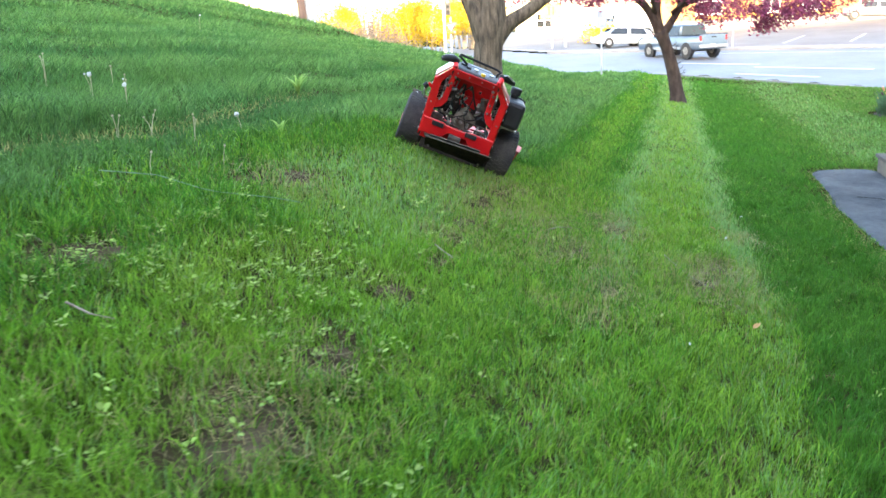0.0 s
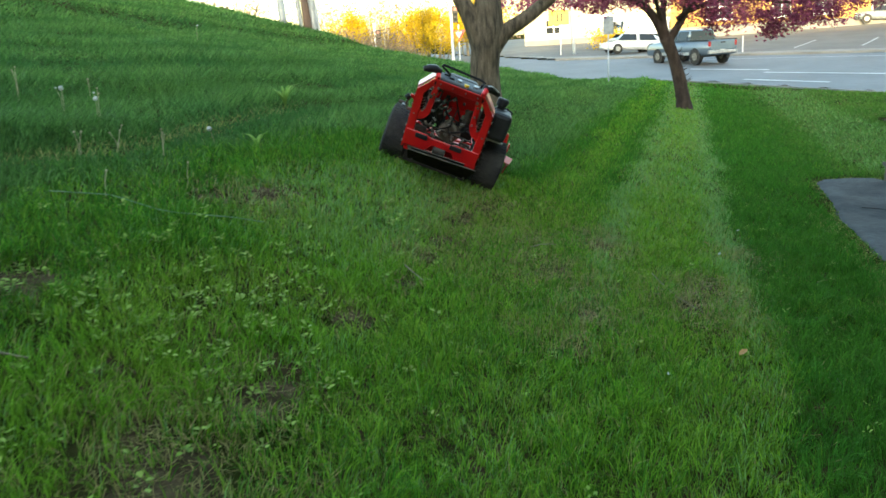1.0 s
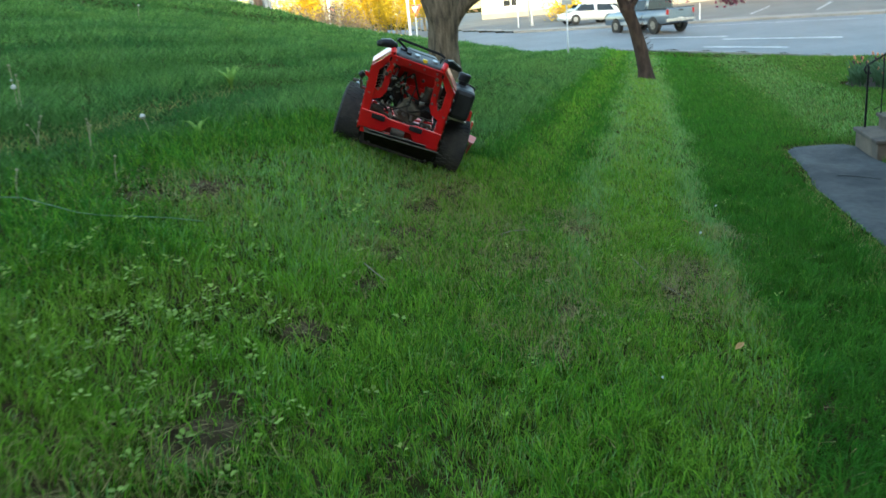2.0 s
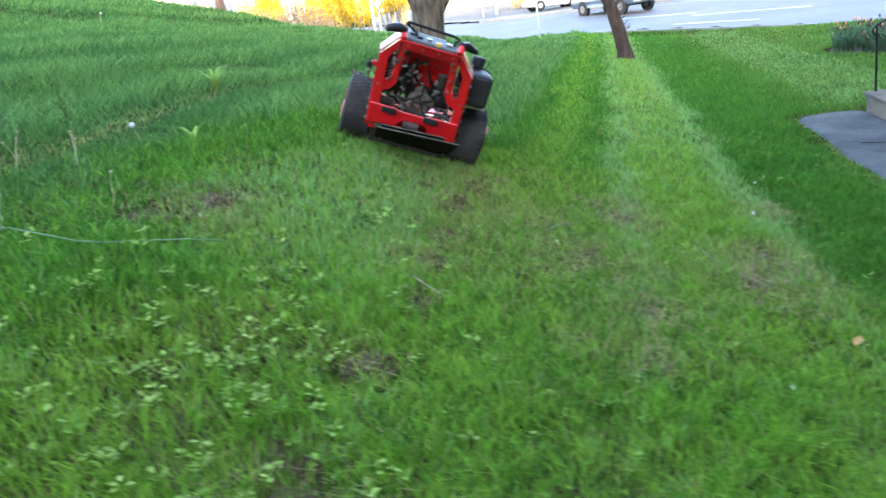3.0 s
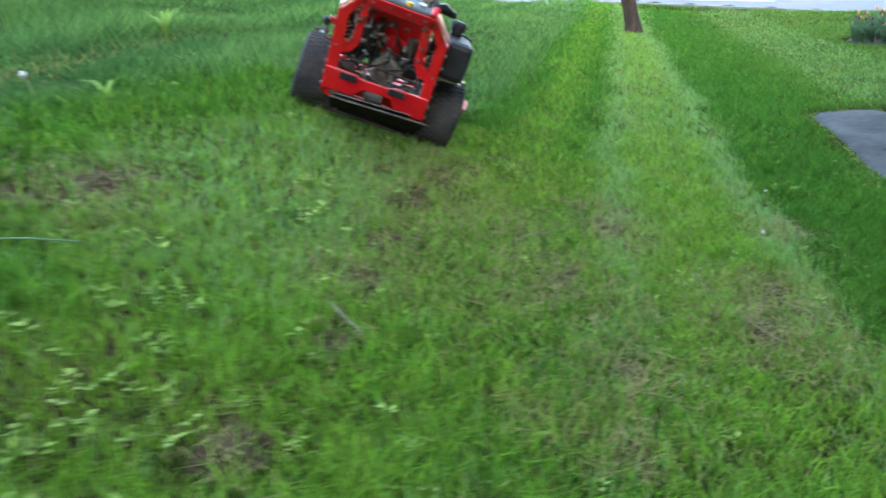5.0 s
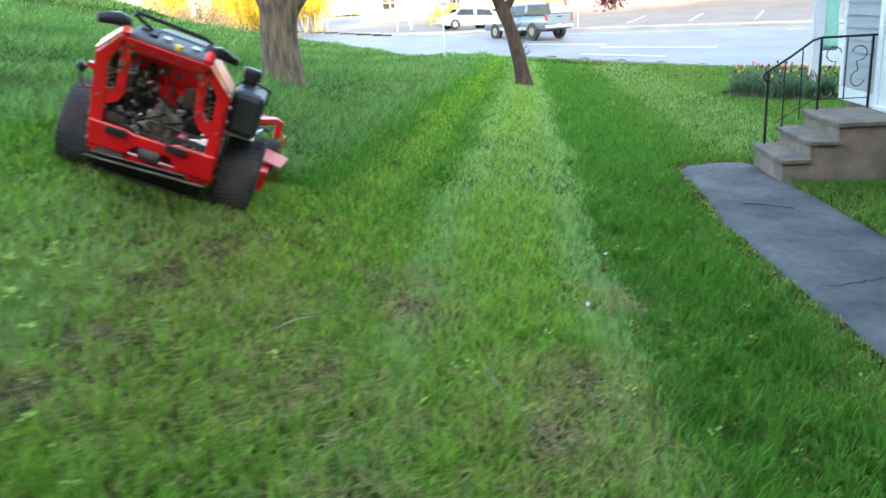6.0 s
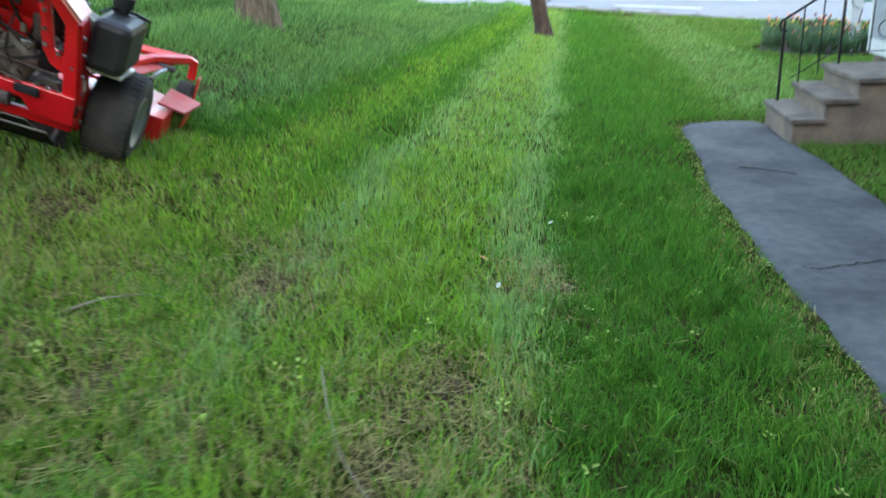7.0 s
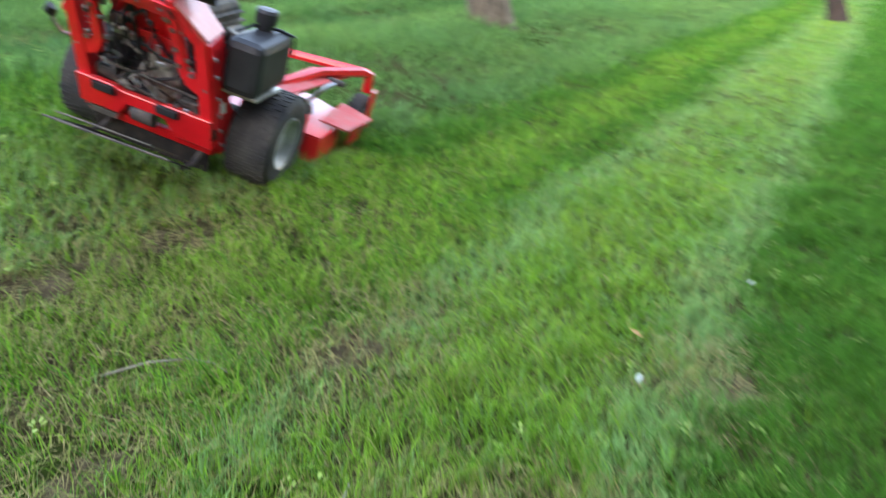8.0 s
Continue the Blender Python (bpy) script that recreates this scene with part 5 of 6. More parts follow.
def pole(name, x, y, h, r, material, label, category, lean=0.0):
    z = lie(x, y)
    p = thing(name, pose(x, y, z, 0, lean, 0), label, category)
    part("shaft", lathe(bmesh.new(), [(r, -0.4), (r, 0.2), (r * 0.75, h)], Matrix(), 14), material, p, smooth=True)
    return p


up = pole("utility_pole", -5.62, 33.9, 9.5, 0.19, M_POLE, "weathered brown wooden utility pole with grey conduits", "utility pole", -4)
for dx, rr in ((-0.28, 0.09), (0.25, 0.11), (0.40, 0.07)):
    part("conduit", tube(bmesh.new(), [(dx, -0.08, -0.4), (dx, -0.08, 6.5), (dx * 0.5, 0, 7.0)], rr, 10), M_GALV, up)
part("cross_arm", box(bmesh.new(), (0, 0.05, 8.8), (2.2, 0.1, 0.12), bev=0.01), M_POLE, up)
pole("street_pole", -6.6, 33.7, 8.5, 0.15, M_GALV, "pale grey metal street pole", "pole", -3)
lp = pole("street_lamp", 9.08, 61.6, 8.0, 0.13, M_GALV, "grey metal street lamp across the street", "street lamp", -2)
part("lamp_arm", tube(bmesh.new(), [(0, 0, 7.6), (-0.6, -0.3, 8.2), (-1.8, -0.8, 8.4)], 0.05, 8), M_GALV, lp)
part("lamp_head", box(bmesh.new(), (-2.1, -0.95, 8.38), (0.7, 0.3, 0.15), (0, 0, 24), 0.04), M_GALV, lp)
sg = pole("sign_post", 6.72, 35.0, 2.85, 0.035, M_GALV, "thin grey post with the back of a road sign", "road sign")
part("sign_panel", box(bmesh.new(), (0, -0.04, 2.35), (0.46, 0.012, 0.72), (0, 0, 10), 0.004), M_SIGNB, sg, "bare grey back of a sign")
ys = pole("warning_sign", 8.05, 61.4, 3.4, 0.05, M_WHITE, "white post with a yellow warning sign", "road sign")
part("sign_panel", box(bmesh.new(), (-0.1, -0.07, 2.75), (1.5, 0.02, 1.05), bev=0.005), M_SIGNY, ys, "yellow panel")
for dx in (-0.2, 0.1):
    part("symbol", box(bmesh.new(), (dx, -0.085, 2.75), (0.12, 0.008, 0.6)), M_BLACK, ys)
yl = pole("yield_sign", 0.56, 62.0, 2.7, 0.05, M_WHITE, "white post with a red-bordered triangular yield sign", "road sign")
bm = plate(bmesh.new(), [(-0.5, -0.06, 2.3), (0.5, -0.06, 2.3), (0, -0.06, 1.42)], (0, -1, 0), 0.015)
part("sign_panel", bm, M_SIGNR, yl, "red triangle pointing down")
bm = plate(bmesh.new(), [(-0.26, -0.078, 2.16), (0.26, -0.078, 2.16), (0, -0.078, 1.70)], (0, -1, 0), 0.006)
part("symbol", bm, M_WHITE, yl)


def signal(x, y, zc, label):
    z = lie(x, y)
    p = thing("traffic_signal", pose(x, y, z), label, "traffic light", "traffic signals")
    h = zc - z
    part("shaft", rod(bmesh.new(), (-0.18, 0.1, -0.4), (-0.18, 0.1, h + 1.0), 0.09), M_WHITE, p)
    hd = part("signal_head", box(bmesh.new(), (0.08, -0.02, h), (0.36, 0.3, 1.05), bev=0.04), M_BLACK, p, "dark signal housing")
    for k in (-1, 0, 1):
        part("lens", rod(bmesh.new(), (0.08, -0.16, h + 0.33 * k), (0.08, -0.20, h + 0.33 * k), 0.11, None, 14), M_TAIL if k == 1 else M_GLASS, hd)
        part("visor", tube(bmesh.new(), [(0.08 + 0.13 * math.cos(a), -0.24, h + 0.33 * k + 0.13 * math.sin(a)) for a in np.linspace(0, math.pi, 8)], 0.02, 4), M_BLACK, hd)
    return p


signal(0.28, 54.3, 3.4, "traffic signal on a pale pole at the junction")
signal(-5.2, 58.5, 2.3, "traffic signal half hidden behind the bank")

for k, (x, y) in enumerate(((18.2, 52.0), (33.0, 49.0))):
    m = pole("delineator_post", x, y, 1.1 if k == 0 else 3.2, 0.04, M_WHITE, "thin white marker post by the kerb" if k == 0 else "thin white post with a yellow sign", "post")
    if k:
        part("sign_panel", box(bmesh.new(), (0, -0.06, 2.9), (0.7, 0.02, 0.7), bev=0.005), M_SIGNY, m, "yellow panel")


def shrub(name, x, y, w, h, material, count, label, category, seed, stem=M_TWIG, leaf=0.09, stems=26, spread=0.3, deep=0.7):
    """Arching stems from the ground, with leaves or flowers round their upper parts."""
    rng = random.Random(seed)
    z = lie(x, y)
    s = thing(name, pose(x, y, z), label, category)
    bm = bmesh.new()
    tips = []
    for k in range(stems):
        a = rng.uniform(0, 2 * math.pi)
        R = rng.uniform(0.2, 1.0)
        bx, by = R * w * 0.28 * math.cos(a), R * w * deep * 0.28 * math.sin(a)
        ex, ey = R * w * 0.5 * math.cos(a) + rng.uniform(-0.3, 0.3), R * w * deep * 0.5 * math.sin(a)
        hh = h * (1.05 - 0.45 * R) * rng.uniform(0.75, 1.1)
        pts = [Vector((bx, by, -0.2)), Vector((bx * 1.1, by * 1.1, hh * 0.4)), Vector(((bx + ex) / 2, (by + ey) / 2, hh * 0.8)), Vector((ex, ey, hh)), Vector((ex * 1.15, ey * 1.15, hh * 0.93))]
        part("stem", tube(bmesh.new(), pts, [0.05, 0.04, 0.03, 0.018, 0.008], 5, False), stem, s)
        for q in range(9):
            f = rng.uniform(0.25, 1.0) * 3.99
            i = int(f)
            tips.append(pts[i].lerp(pts[min(i + 1, 4)], f - i))
    leaf_cloud("crown", tips, spread, count, leaf, material, s, seed + 1, 0.9)
    return s


shrub("forsythia", -2.4, 63.5, 8.5, 3.9, M_YELLOW, 22000, "large forsythia in bright yellow bloom", "shrub", 31, leaf=0.075, stems=40, spread=0.35)
shrub("forsythia", 2.2, 68, 5, 5.4, M_YELLOW, 12000, "tall yellow blooming shrub behind the signs", "shrub", 33, leaf=0.08, stems=26, spread=0.4)
shrub("forsythia", -7.5, 67, 5, 4.2, M_YELLOW, 8000, "yellow blooming shrub behind bare stems", "shrub", 35, leaf=0.075, stems=26, spread=0.4)
shrub("bare_shrub", -5.4, 62.0, 3.0, 5.5, M_YELLOW, 200, "pale bare multi-stemmed shrub in low sun", "shrub", 37, M_CREAM, stems=16)
shrub("budding_shrub", -5.0, 47, 7, 3.2, M_BUDS, 4500, "reddish budding shrubs beyond the bank", "shrub", 39, stems=40, spread=0.35, leaf=0.07)
shrub("budding_shrub", -11.5, 42, 9, 5.5, M_BUDS, 5000, "grey-pink budding trees above the bank", "shrub", 41, M_POLE, stems=46, spread=0.5, leaf=0.05)
shrub("hedge_bush", 12.0, 65.5, 4, 1.6, M_YELLOW, 1800, "low yellow-green bush by the kerb", "shrub", 43, stems=26)
# far woods closing the view
rng = np.random.default_rng(50)
cs = np.stack([rng.uniform(-150, 150, 420), rng.uniform(150, 190, 420), rng.uniform(1.5, 11, 420)], -1)
far = thing("far_trees", pose(0, 0, 0), "hazy budding trees far behind the street", "trees", kind="stuff")
leaf_cloud("crown", cs, 2.2, 42000, 0.32, M_BUDS, far, 51)

# ---- tulip bed by the house ----
BX, BY = 11.75, 19.7
bm = bmesh.new()
bmesh.ops.create_icosphere(bm, subdivisions=3, radius=1, matrix=Matrix.Translation((BX, BY, lie(BX, BY) - 0.02)) @ Matrix.Rotation(radians(-20), 4, "Z") @ Matrix.Diagonal((1.15, 1.9, 0.08, 1)))
tagged(part("flower_bed", bm, M_MULCH, smooth=True), "dark mulch flower bed beside the house", "flower bed", kind="structure")


def tulip(material, seed, label):
    rng = random.Random(seed)
    t = thing("tulip", pose(0, 0, -50), label, "flower", "tulips in the bed")
    h = rng.uniform(0.48, 0.80)
    part("stem", tube(bmesh.new(), [(0, 0, 0), (0.01, 0.01, h * 0.5), (rng.uniform(-0.04, 0.04), 0.02, h)], [0.009, 0.008, 0.007], 5), M_TULLEAF, t)
    for k in range(6):
        a = k * 1.05 + rng.uniform(-0.4, 0.4)
        L = rng.uniform(0.48, 0.78)
        bm = bmesh.new()
        d, s = Vector((math.cos(a), math.sin(a), 0)), Vector((-math.sin(a), math.cos(a), 0))
        prev = None
        for i in range(5):
            f = i / 4
            p = d * (0.02 + 0.22 * f * f) + Vector((0, 0, L * (f - 0.25 * f * f * f)))
            wd = 0.035 * math.sin(math.pi * (0.2 + 0.8 * f)) + 0.002
            q = (bm.verts.new(p - s * wd), bm.verts.new(p + d * -0.01), bm.verts.new(p + s * wd))
            if prev:
                bm.faces.new((prev[0], prev[1], q[1], q[0]))
                bm.faces.new((prev[1], prev[2], q[2], q[1]))
            prev = q
        part("leaf", bm, M_TULLEAF, t)
    bm = lathe(bmesh.new(), [(0.006, -0.008), (0.019, 0.010), (0.024, 0.036), (0.021, 0.058), (0.014, 0.068)], Matrix.Translation((0.0, 0.02, h)), 6)
    part("flower", bm, material, t)
    return t


kinds = [tulip(M_TULR, 11, "coral-pink tulip with grey-green leaves"), tulip(M_TULY, 2, "yellow tulip with grey-green leaves"), tulip(M_TULP, 3, "dark purple tulip with grey-green leaves"), tulip(M_TULR, 4, "coral-pink tulip with grey-green leaves")]
rnd = random.Random(60)
first = {}
for k in range(110):
    a, r = rnd.uniform(0, 2 * math.pi), math.sqrt(rnd.uniform(0, 1)) * 0.92
    lx, ly = 1.15 * r * math.cos(a), 1.9 * r * math.sin(a)
    x = BX + lx * math.cos(radians(-20)) - ly * math.sin(radians(-20))
    y = BY + lx * math.sin(radians(-20)) + ly * math.cos(radians(-20))
    i = rnd.choice((0, 3, 3, 1, 2, 2, 2))
    m = pose(x, y, lie(x, y) + 0.01, rnd.uniform(-14, 14), rnd.uniform(-14, 14), rnd.uniform(0, 360)) @ Matrix.Scale(rnd.uniform(0.65, 1.1), 4)
    if i not in first:
        first[i] = kinds[i]
        kinds[i].matrix_world = m
    else:
        copy_thing(kinds[i], m)
for i, t in enumerate(kinds):
    if i not in first:
        t.matrix_world = pose(BX, BY, lie(BX, BY) + 0.05)


# ---- grass ----
SOIL = [(-0.67, 2.37, 0.32), (-0.49, 3.07, 0.22), (-0.26, 4.02, 0.17), (-0.04, 4.70, 0.12), (0.05, 5.24, 0.14), (0.20, 5.71, 0.24), (0.32, 6.37, 0.15), (0.40, 6.62, 0.14), (0.50, 6.95, 0.18), (-1.0, 5.6, 0.26), (-1.27, 5.16, 0.18), (-1.58, 3.39, 0.22), (0.88, 4.2, 0.14), (1.03, 4.74, 0.12), (2.08, 5.72, 0.13), (2.71, 6.7, 0.16), (1.82, 5.2, 0.16), (1.0, 5.58, 0.15), (1.42, 6.45, 0.13)]
THATCH = [(2.05, 5.6, 0.5), (1.8, 5.2, 0.5), (2.7, 6.75, 0.35), (0.45, 6.9, 0.6), (0.9, 5.7, 0.5), (1.0, 5.25, 0.45), (1.4, 6.4, 0.45), (1.45, 6.85, 0.3), (0.35, 6.2, 0.5), (-0.6, 2.6, 0.4), (0.8, 4.35, 0.35), (1.03, 4.75, 0.3), (-1.1, 5.4, 0.45), (0.7, 6.3, 0.55), (0.15, 5.3, 0.4), (1.95, 5.5, 0.4), (0.6, 7.3, 0.4)]


def sp(x, y):
    """Distance across the mown stripes."""
    return x - 0.28 * (y - 6) + 0.04 * np.sin(y * 0.9) + 0.03 * np.sin(y * 2.3 + 1)


def lumpy(x, y, f, s=0.0):
    return np.sin(x * f + 1.3 * np.sin(y * f * 0.7 + s)) * np.cos(y * f * 0.9 + 1.1 * np.sin(x * f * 0.6 + 2 + s))


def in_poly(x, y, poly):
    n, c = len(poly), np.zeros(len(x), bool)
    for i in range(n):
        (x0, y0), (x1, y1) = poly[i], poly[(i + 1) % n]
        cr = ((y0 > y) != (y1 > y)) & (x < (x1 - x0) * (y - y0) / (y1 - y0 + 1e-12) + x0)
        c ^= cr
    return c


PATH_POLY = PATH_L + PATH_R[::-1]
_ci, _si = math.cos(HYAW), math.sin(HYAW)


def scatter(n_per, near, far, seed):
    """Random places on the lawn, seen from the walk, between two distances from its middle."""
    rng = np.random.default_rng(seed)
    area = (0.95 * far + 5) * 2 * (4.1 + far)
    n = int(area * n_per)
    y = rng.uniform(0.2, 4.3 + far, n)
    x = rng.uniform(-1, 1, n) * (0.95 * far + 5) + 1
    d = np.hypot(x - 1.0, y - 2.4)
    d0 = np.minimum(np.hypot(x, y), np.minimum(np.hypot(x - 0.3, y - 1.9), np.minimum(np.hypot(x - 1.3, y - 2.9), np.hypot(x - 2.4, y - 4.1))))
    if far < 9.5:                    # gather the blades into small tufts
        x, y = x + 0.020 * lumpy(x, y, 95.0) + 0.012 * lumpy(x, y, 41.0, 3.0), y + 0.020 * lumpy(x, y, 88.0, 1.0) + 0.012 * lumpy(x, y, 37.0, 4.0)
    wedge = np.abs(x - 0.25 * y) < 0.72 * y + 1.6
    k = (d0 >= near) & (d0 < far) & (y < edge_y(x) - 0.06) & wedge
    if near < 0:                     # the lawn round and behind the walk
        y = y - 8
        wedge = np.abs(x - 0.25 * y) < 0.72 * y + 1.6
        k = (~wedge | (y < 0.2)) & (y < edge_y(x) - 0.06) & (y < 22)
    x, y = x[k], y[k]
    k = ~in_poly(x, y, PATH_POLY) & (near >= 0) | ~in_poly(x, y, PATH_POLY) & (lawn_z(x, y) < 9)
    u = (x - HX) * _ci + (y - HY) * _si
    w = -(x - HX) * _si + (y - HY) * _ci
    k &= ~((u > -0.02) & (w > -0.02) & (w < FLIGHT)) & ~((u > UW - 0.05) & (w < WC + 0.05))
    k &= np.hypot((x - BX) / 1.1, (y - BY) / 1.75) > 1
    k &= np.hypot(x - 0.79, y - 13.75) > 0.36
    return x[k], y[k], rng


def ledges(x, y):
    """Distance across the bank, wavering along it: old mowing terraces and their painted light bands follow it."""
    return sp(x, y) + 0.22 * lumpy(x, y, 0.9) + 0.10 * np.sin(y * 0.8)


def path_rim(x, y):
    """Distance from the garden path's edge."""
    rim = np.full(len(x), 9.0)
    for (x0, y0), (x1, y1) in zip(PATH_L, PATH_L[1:]):
        f = np.clip(((x - x0) * (x1 - x0) + (y - y0) * (y1 - y0)) / ((x1 - x0) ** 2 + (y1 - y0) ** 2), 0, 1)
        rim = np.minimum(rim, np.hypot(x - x0 - f * (x1 - x0), y - y0 - f * (y1 - y0)))
    return rim


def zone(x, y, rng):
    """0 mown, 1 pale for laid-over sheen, 2 lush stripe and painted shadow lines, 3 tall uncut, 4 plain lawn, 5
    yellowed, 6 soft uncut.
    """
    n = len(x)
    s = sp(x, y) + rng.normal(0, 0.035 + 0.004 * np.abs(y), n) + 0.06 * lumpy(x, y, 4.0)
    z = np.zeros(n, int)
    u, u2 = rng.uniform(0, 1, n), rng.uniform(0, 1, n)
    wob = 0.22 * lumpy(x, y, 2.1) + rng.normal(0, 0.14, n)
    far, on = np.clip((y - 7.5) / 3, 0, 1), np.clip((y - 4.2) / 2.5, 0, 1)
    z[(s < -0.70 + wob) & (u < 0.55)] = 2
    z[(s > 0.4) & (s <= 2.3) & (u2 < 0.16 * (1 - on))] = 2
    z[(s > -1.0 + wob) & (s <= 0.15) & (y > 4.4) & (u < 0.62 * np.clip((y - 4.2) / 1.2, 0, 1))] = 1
    # Dark stripe edges and the cut edge's shadow line, coloured as lush grass.
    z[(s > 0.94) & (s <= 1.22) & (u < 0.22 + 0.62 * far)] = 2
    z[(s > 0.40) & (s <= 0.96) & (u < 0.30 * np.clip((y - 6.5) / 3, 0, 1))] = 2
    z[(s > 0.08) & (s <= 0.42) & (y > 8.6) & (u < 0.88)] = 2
    # Pale tufts put the sky's sheen on near blades into the colour.
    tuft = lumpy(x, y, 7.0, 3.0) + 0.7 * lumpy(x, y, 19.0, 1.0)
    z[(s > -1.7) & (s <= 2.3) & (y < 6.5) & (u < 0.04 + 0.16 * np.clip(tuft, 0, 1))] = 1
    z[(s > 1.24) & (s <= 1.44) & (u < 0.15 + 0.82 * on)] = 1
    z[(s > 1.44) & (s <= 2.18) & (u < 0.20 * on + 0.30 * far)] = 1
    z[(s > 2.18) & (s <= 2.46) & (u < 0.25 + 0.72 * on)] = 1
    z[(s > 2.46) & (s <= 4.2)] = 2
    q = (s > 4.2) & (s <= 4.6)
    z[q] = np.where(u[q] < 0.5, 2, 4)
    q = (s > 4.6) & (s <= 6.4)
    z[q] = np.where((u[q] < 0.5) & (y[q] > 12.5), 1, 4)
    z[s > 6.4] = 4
    dry = 0.09 + 0.06 * lumpy(x, y, 2.6, 1.0) + 0.15 * np.clip(1 - np.abs(s - 0.7) / 0.8, 0, 1) * (y > 4.5) * np.clip((10.5 - y) / 3, 0, 1)
    for cx, cy, r in THATCH:
        dry = np.maximum(dry, 0.50 * np.clip(1.4 - np.hypot(x - cx, y - cy) / r, 0, 1))
    z[(z != 2) & (rng.uniform(0, 1, n) < dry)] = 5
    rim = path_rim(x, y)
    patch = lumpy(x, y, 3.3, 2.0) + 0.6 * lumpy(x, y, 8.5, 1.0)
    q = (s > 2.5) & (s <= 4.6)
    z[q & (u2 < 0.05 + 0.30 * np.clip(patch, 0, 1) + 0.30 * np.clip((s - 3.2) / 0.8, 0, 1))] = 4
    z[q & (u < 0.03 + 0.10 * np.clip(patch - 0.5, 0, 1))] = 0
    z[(rim < 0.10) & (u < 0.50)] = 5
    z[(rim < 0.34 + 0.08 * patch) & (y < 9) & (u < 0.30)] = 5
    tall = (s < -1.72 + wob) | ((s < 0.08 + wob * 0.3) & (y > 8.75))
    b = ledges(x, y)
    # Lit and shaded sides of the bank's lumps are put into grass colour.
    soft = 0.06 + 0.78 * (0.5 + 0.5 * np.cos(2 * math.pi * (b + 3.0) / 1.55))
    soft = np.where((s > -2.0) & (y > 8.75), 0.82, soft)
    z[tall] = np.where(u2 < soft, 6, 3)[tall]
    z[tall & (u < 0.2 * np.exp(-((b + 2.4) / 0.17) ** 2)) & (y < 10)] = 5
    return z


GRASS = {0: ("mown_grass", M_MOWN, 0.075, "short bright green mown grass", 0.7), 1: ("pale_stripe_grass", M_LIGHT, 0.065, "freshly mown laid-over grass, its stripe sheen coloured pale", 1.1), 2: ("lush_grass", M_LUSHSHADOW, 0.090, "deep green lush lawn grass, also colouring the shadow lines between stripes", 0.6), 3: ("tall_grass", M_TALL, 0.19, "tall blue-green uncut grass on the bank", 0.75), 4: ("lawn_grass", M_LAWN, 0.075, "green lawn grass by the path", 0.7), 5: ("dry_grass", M_DRY, 0.060, "yellowed dry blades among the mown grass", 1.0), 6: ("soft_grass", M_SOFT, 0.16, "soft pale uncut grass, colouring the bank's lit bands", 1.15)}


def blades(x, y, rng, height, width, lean, away, segs):
    """Triangles for curved blades at x, y. away: how firmly they lie along the mowing."""
    n = len(x)
    z = land_z(x, y) - 0.004
    h = height * rng.uniform(0.4, 1.5, n)
    w = width * rng.uniform(0.5, 1.6, n)
    a = rng.uniform(0, 2 * math.pi, n) * 0.6 + 4.0 * lumpy(x, y, 13.0, 6.0)
    dx, dy = np.cos(a) * (1 - away) + 0.27 * away, np.sin(a) * (1 - away) + 0.96 * away
    le = h * lean * rng.uniform(0.3, 1.5, n)
    b = rng.uniform(0, 2 * math.pi, n)
    sx, sy = np.cos(b) * w / 2, np.sin(b) * w / 2
    base = np.stack([x, y, z], -1)
    sd = np.stack([sx, sy, 0 * sx], -1)
    up = np.array([0, 0, 1.0])
    ln = np.stack([dx * le, dy * le, 0 * le], -1)
    hh = h[:, None] * up
    tip = base + ln + hh * np.clip(1 - 0.25 * lean, 0.3, 1)
    if segs == 1:
        v = np.stack([base - sd, base + sd, tip], 1)
        f = np.arange(n)[:, None] * 3 + np.array([[0, 1, 2]])
        return v.reshape(-1, 3), f
    mid = base + ln * 0.33 + hh * 0.58
    v = np.stack([base - sd, base + sd, mid - sd * 0.8, mid + sd * 0.8, tip], 1)
    f = (np.arange(n)[:, None, None] * 5 + np.array([[0, 1, 3], [0, 3, 2], [2, 3, 4]])[None]).reshape(-1, 3)
    return v.reshape(-1, 3), f


BANDS = [(0.0, 3.2, 10400, 0.0038, 2), (3.2, 5.5, 5800, 0.0055, 2), (5.5, 9.0, 2500, 0.0090, 1), (9.0, 15.0, 1500, 0.014, 1), (15.0, 24.0, 820, 0.021, 1), (24.0, 44.0, 300, 0.036, 1), (-1.0, 26.0, 150, 0.035, 1), (-1.0, 12.0, 1000, 0.028, 1)]
store = {k: ([], [], 0) for k in GRASS}
